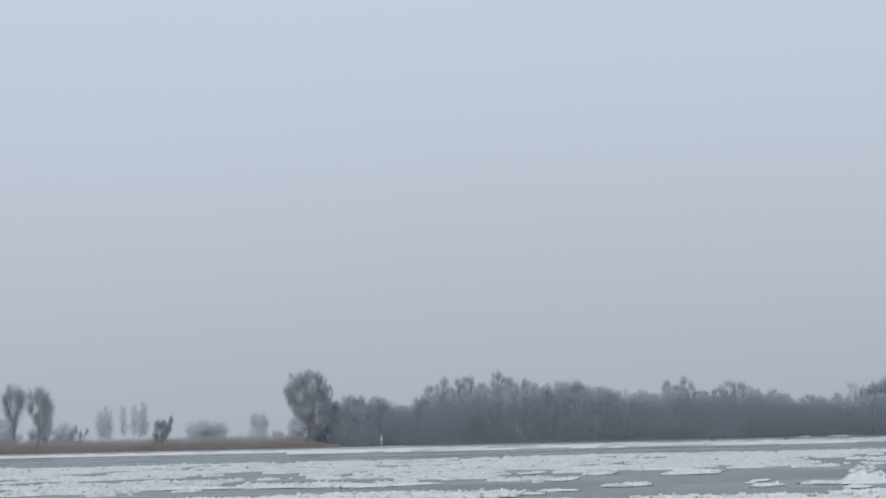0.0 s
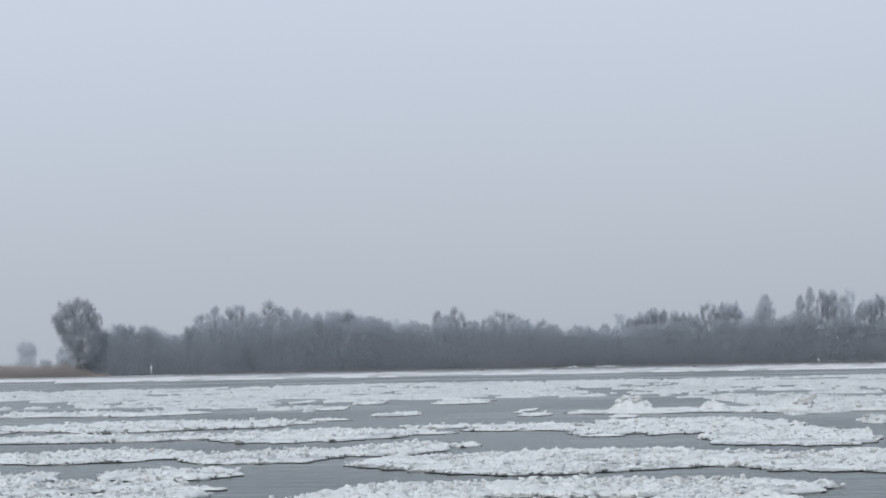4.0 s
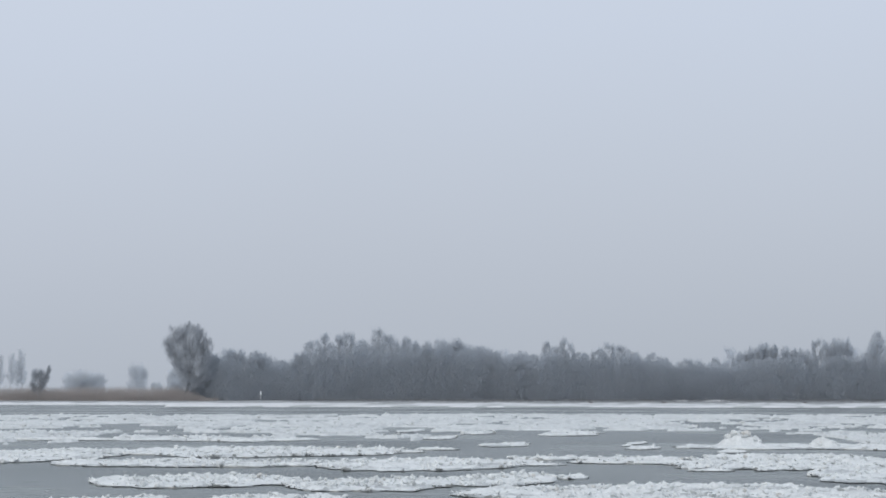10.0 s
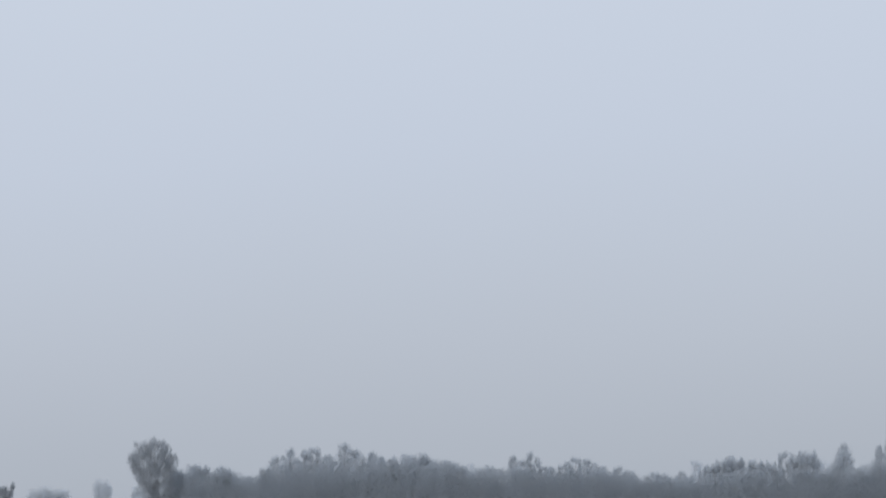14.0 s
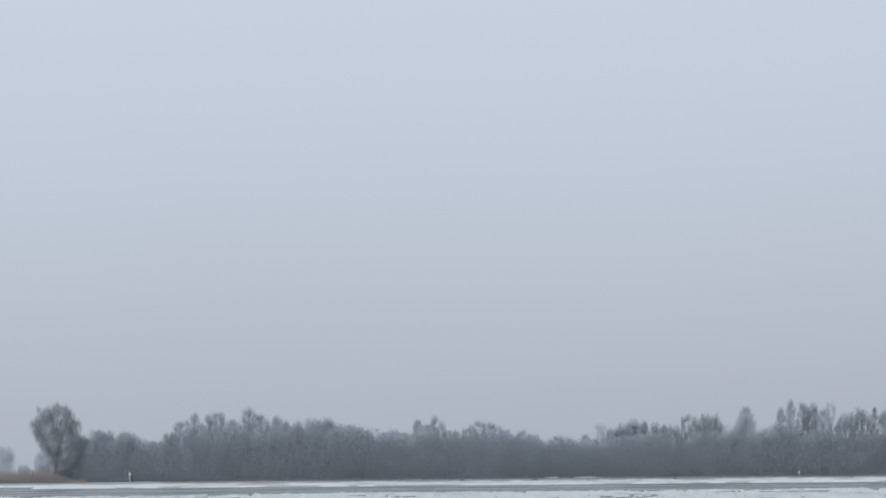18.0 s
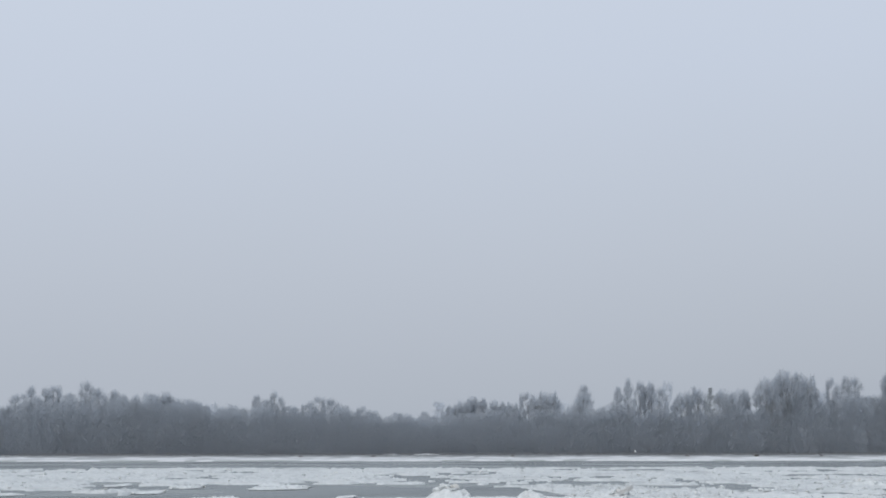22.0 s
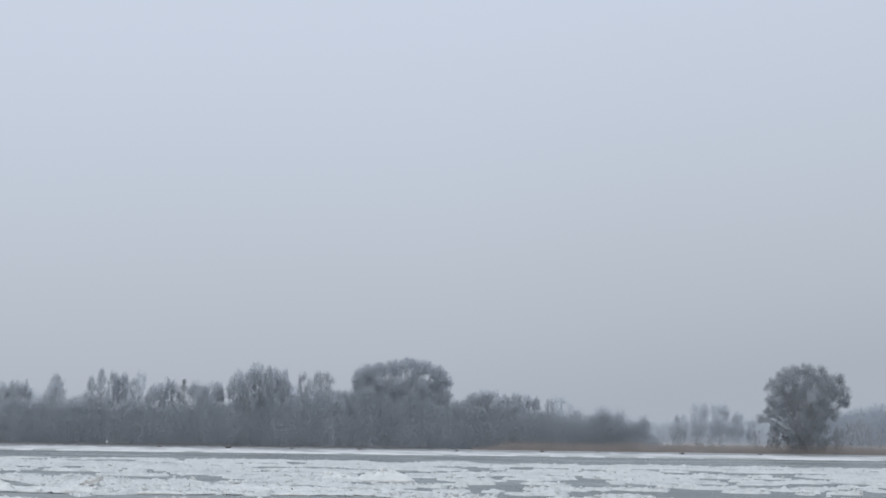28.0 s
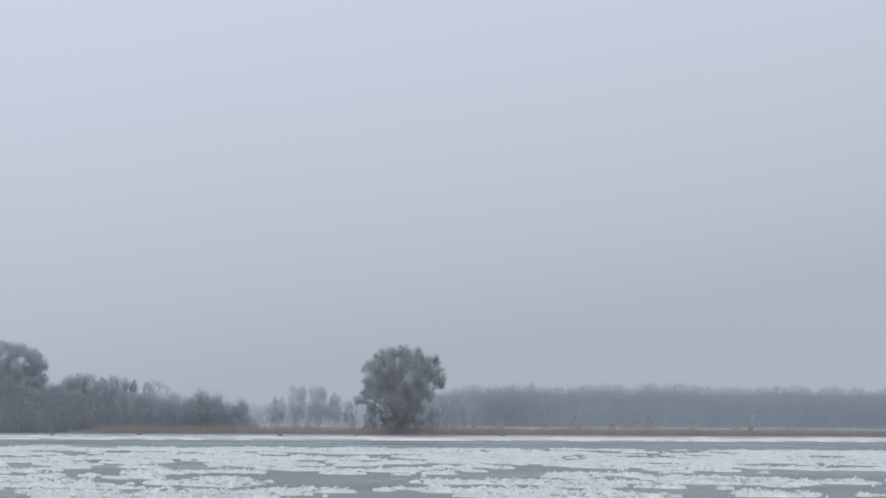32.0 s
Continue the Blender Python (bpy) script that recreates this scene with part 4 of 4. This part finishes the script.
undergrowth(-151, 123, 520000, 211)


# ---- a spruce in the wood ----
def spruce(x, y, H, W, seed):
    ob = thing("spruce_tree", "dark slim spruce among the bare trees", "tree", x, y, 0.75)
    r = np.random.default_rng(seed)
    tv, tf = tubes([(np.array([[0, 0, -0.3], [0, 0, H * 0.5], [0, 0, H]]), [0.16, 0.1, 0.02])])
    mesh_object("trunk", tv, tf, BARK, ob)
    n = 1100
    u = r.random(n) ** 0.8
    a = r.uniform(0, 6.28, n)
    z = H * (0.15 + 0.85 * u)
    reach = W / 2 * (1 - u) * (0.75 + 0.35 * np.sin(u * 60)) + 0.1
    s = r.uniform(0.15, 1, n)
    p0 = np.stack([reach * s * np.cos(a), reach * s * np.sin(a), z - 0.25 * reach * s], -1)
    p1 = p0 + np.stack([np.cos(a), np.sin(a), np.full(n, -0.3)], -1) * 0.45 + r.normal(0, 0.15, (n, 3))
    cv, cf = cones(p0, p1, np.full(n, 0.045))
    mesh_object("crown", cv, cf, NEEDLES, ob, smooth=False)


spruce(22.3, 491, 13.7, 7.0, 5)

# ---- distant trees beyond the meadow ----
distant = "distant frosted trees beyond the meadow"
# farther trees take paler twigs: the haze is put into their colour
fb = tree("birch_tree", "distant birch beyond the meadow, paled by haze", -262.8, 650, TWIG_PALE, distant, TWIG_PALE, seed=120, lobes=column_lobes(120, 13.2, 3.8, 12), fork=4.5, trunk_r=0.08, fill=0.4, length=1.1, girth=0.055, rise=0.45, stray=0.25, boughs=2)
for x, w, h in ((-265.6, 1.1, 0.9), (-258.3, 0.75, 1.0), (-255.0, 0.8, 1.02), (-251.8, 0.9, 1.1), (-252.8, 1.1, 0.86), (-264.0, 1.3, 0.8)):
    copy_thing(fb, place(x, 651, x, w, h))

fr = tree("willow_tree", "distant rounded willow beyond the meadow, paled by haze", -235.2, 650, TWIG_PALE, distant, TWIG_PALE, seed=121, lobes=round_lobes(121, 8.0, 8.4, 22, 0.1), fork=1.6, trunk_r=0.14, fill=0.5, length=0.9, girth=0.055, rise=0.2, stray=0.4, stems=2, boughs=3)
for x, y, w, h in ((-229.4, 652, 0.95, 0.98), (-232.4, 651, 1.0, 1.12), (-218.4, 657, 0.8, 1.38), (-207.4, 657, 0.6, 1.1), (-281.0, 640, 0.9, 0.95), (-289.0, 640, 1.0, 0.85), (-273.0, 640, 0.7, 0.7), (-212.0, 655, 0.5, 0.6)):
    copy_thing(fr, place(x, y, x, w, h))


def distant_wood(name, x0, x1, y, xs, tops, seed, mat, label, dense=16, girth=0.2, length=3.6):
    """A far wood: a closed body with many loose sprays on and above it, so that its top fades out softly."""
    gx = np.arange(x0, x1, 1.3)
    top = np.interp(gx, xs, tops) * (0.98 + 0.16 * cloudy(gx / 14, gx * 0, seed, 3) + 0.14 * cloudy(gx / 5, gx * 0, seed + 1, 2))
    v = np.linspace(0, 1, 8)
    X, V = np.meshgrid(gx, v)
    Z = 0.5 + V * (0.86 * top[None, :] - 0.5)
    Y = y + 2.5 * V - 0.8 * cloudy(X / 6, Z / 5, seed + 2, 3)
    verts = np.stack([X, Y, Z], -1).reshape(-1, 3)
    f = grid_faces(len(gx), len(v))
    tri = np.concatenate([f[:, [0, 1, 2]], f[:, [0, 2, 3]]])
    r = np.random.default_rng(seed)
    n = int((x1 - x0) * dense)
    px = r.uniform(x0, x1, n)
    pz = np.interp(px, gx, top)
    p0 = np.stack([px, y - 0.5 + r.uniform(-3, 1, n), 0.5 + (0.02 + 0.93 * r.random(n)) * (pz - 0.5)], -1)
    p1 = p0 + np.stack([r.normal(0, 0.22, n), r.normal(0, 0.2, n), r.uniform(0.3, 1.0, n)], -1) * length
    p1[:, 2] = np.minimum(p1[:, 2], pz * 1.12)
    side = r.normal(0, 1, (n, 3))
    side *= (girth / 2 / np.linalg.norm(side, axis=1))[:, None]
    cv = np.stack([p0 - side, p0 + side, p1], 1).reshape(-1, 3)
    cf = np.arange(len(cv)).reshape(-1, 3) + len(verts)
    return tagged(mesh_object(name, np.r_[verts, cv], np.r_[tri, cf], mat, None, np.arange(len(tri) + len(cf)) < len(tri)), label, "distant wood", kind="stuff")


# the woods' flat pale colours hold the haze of their distance
distant_wood("distant_wood", 384, 860, 1200, [384, 410, 450, 530, 860], [17, 22, 23.5, 25, 21.5], 301, CANOPY_HAZE, "far wood across the meadow, tinted blue-grey by haze", 320, 0.14)
distant_wood("distant_wood", 300, 560, 1500, [300, 345, 400, 480, 560], [3, 13, 17, 19, 19], 302, CANOPY_PALE, "very far wood behind the meadow, paled by haze", 150)
fw = tree("oak_tree", "far haze-pale tree standing on the misty meadow", 351.3, 1300, CANOPY_MIST, "far frosted trees", CANOPY_MIST, seed=131, lobes=round_lobes(131, 25.6, 14.0, 22, 0.05), fork=4.0, trunk_r=0.3, fill=0.5, length=2.4, girth=0.16, stems=2, boughs=3)
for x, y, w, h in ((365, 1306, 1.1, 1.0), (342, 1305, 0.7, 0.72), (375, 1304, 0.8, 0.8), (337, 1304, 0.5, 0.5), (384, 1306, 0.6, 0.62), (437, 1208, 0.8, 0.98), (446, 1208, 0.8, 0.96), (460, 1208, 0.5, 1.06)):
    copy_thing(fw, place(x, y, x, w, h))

# saplings and shrubs by the reeds
sap = tree("sapling_shrub", "thin bare saplings standing among the reeds", 203.5, 484.5, TWIG_GREY, seed=141, lobes=column_lobes(141, 6.2, 2.4, 6), fork=0.9, trunk_r=0.05, fill=0.25, length=0.8, girth=0.04, rise=0.6, stray=0.2, stems=3, boughs=2)
for x, w, h in ((130.6, 0.7, 0.78), (133.4, 0.6, 0.6), (135.8, 0.7, 0.68), (143.4, 0.9, 0.8), (164.5, 1.2, 1.15), (166.6, 1.2, 1.28), (168.6, 1.0, 1.0), (171.0, 0.8, 0.84), (177.4, 0.9, 0.6), (187.9, 1.1, 0.9), (195.5, 1.1, 0.9),
                (213.1, 1.2, 0.8), (223.0, 1.2, 0.7), (237.8, 1.2, 0.8), (126.4, 0.9, 0.7)):
    copy_thing(sap, place(x, 484.6, x, w, h))


# ---- reeds ----
def reeds(name, x0, x1, n, tall, seed, label, mat=REED, first=2.0):
    r = np.random.default_rng(seed)
    x = r.uniform(x0, x1, n)
    y = BANK + first + 9 * r.random(n) ** 1.3
    patch = 0.8 + 0.5 * cloudy(x / 6, y / 3, seed)
    fade = np.clip((x - x0) / 8, 0.3, 1) * np.clip((x1 - x) / 8, 0.3, 1)
    h = tall * patch * fade * r.uniform(0.65, 1.1, n)
    p0 = np.stack([x, y, ground_height(x, y) - 0.05], -1)
    p1 = p0 + np.stack([r.normal(0.06, 0.1, n) * h, r.normal(0, 0.08, n) * h, h], -1)
    v, f = cones(p0, p1, np.full(n, 0.035))
    return tagged(mesh_object(name, v, f, mat, smooth=False), label, "reeds", kind="stuff")


reeds("reed_bed", -300, -143, 23500, 3.8, 201, "tall dry tan reeds along the far bank")
reeds("reed_bed", 82, 330, 27000, 2.8, 202, "dry tan reeds along the bank beneath the trees")
reeds("bank_grass", -128, 80, 14000, 0.8, 203, "low dry grass at the foot of the wood", GRASS, 0.4)


# ---- small things on the far bank ----
def marker_post(x, y, z0, z1, label):
    ob = thing("marker_post", label, "post", x, y, z0)
    bm = bmesh.new()
    bmesh.ops.create_cone(bm, cap_ends=True, segments=10, radius1=0.09, radius2=0.07, depth=z1 - z0, matrix=Matrix.Translation((0, 0, (z1 - z0) / 2)))
    me = bpy.data.meshes.new("pole")
    bm.to_mesh(me)
    bm.free()
    me.materials.append(POST_WHITE)
    new("pole", me).parent = ob
    bm = bmesh.new()
    bmesh.ops.create_cube(bm, size=1, matrix=Matrix.Translation((0, -0.1, (z1 - z0) * 0.8)) @ Matrix.Diagonal((0.42, 0.05, (z1 - z0) * 0.36, 1)))
    bmesh.ops.bevel(bm, geom=bm.edges[:], offset=0.015, segments=1, affect="EDGES")
    me = bpy.data.meshes.new("board")
    bm.to_mesh(me)
    bm.free()
    me.materials.append(POST_WHITE)
    new("board", me).parent = ob


marker_post(-133.2, 483.5, 0.5, 2.7, "white wooden marker post on the far bank")
marker_post(6.5, 482.5, 0.4, 1.6, "short white marker post at the water's edge")


def bank_stone(x, y, z, size, seed):
    bm = bmesh.new()
    bmesh.ops.create_icosphere(bm, subdivisions=2, radius=0.5)
    r = random.Random(seed)
    for v in bm.verts:
        v.co *= 1 + 0.5 * noise.noise(v.co * 2.2 + Vector((seed, 0, 0)))
        v.co.z *= 0.6
    me = bpy.data.meshes.new("bank_stone")
    bm.to_mesh(me)
    bm.free()
    me.materials.append(STONE)
    ob = new("bank_stone", me)
    ob.location, ob.scale, ob.rotation_euler = (x, y, z + 0.12 * size), (size * 1.4, size, size), (0, 0, r.uniform(0, 6))
    return tagged(ob, "dark wet stone lying on the snowy bank", "stone", "stones on the bank")


for k, (x, size) in enumerate(((-18.5, 0.7), (-9, 0.5), (17, 0.9), (31, 1.1), (44, 0.6), (58, 0.8), (78, 0.6), (96, 0.9), (108, 0.7), (126, 0.8), (143, 0.6), (176, 0.8), (-62, 0.7), (-84, 0.6), (-47, 0.8))):
    bank_stone(x, 479.6 + 0.3 * (k % 3), 0.28, size, k)


def snow_patch(x, y, rx, ry, seed):
    """A thin drift that follows the ground."""
    th = np.linspace(0, 2 * math.pi, 48, endpoint=False)
    wob = 1 + 0.7 * cloudy(np.cos(th) * 1.5 + 5, np.sin(th) * 1.5 + 5, seed)
    rho = np.array([0.05, 0.35, 0.65, 0.88, 1.0, 1.02])
    R, T = np.meshgrid(rho, th, indexing="ij")
    X, Y = x + R * rx * wob * np.cos(T), y + R * ry * wob * np.sin(T)
    Z = ground_height(X, Y) + 0.3 * np.clip(1 - R**2, 0, 1) + 0.02
    Z[-1] -= 0.2
    i = np.arange(len(rho) * 48).reshape(len(rho), 48)
    j = np.roll(i, -1, axis=1)
    f = np.stack([i[:-1], j[:-1], j[1:], i[1:]], -1).reshape(-1, 4)
    ob = mesh_object("snow_patch", np.stack([X, Y, Z], -1).reshape(-1, 3), f, SHORE_SNOW)
    return tagged(ob, "thin patch of old snow among the trees", "snow patch", "snow patches in the wood")


snow_patch(-36.5, 482.6, 3.4, 0.9, 1)
snow_patch(-43.5, 482.8, 1.8, 0.8, 2)
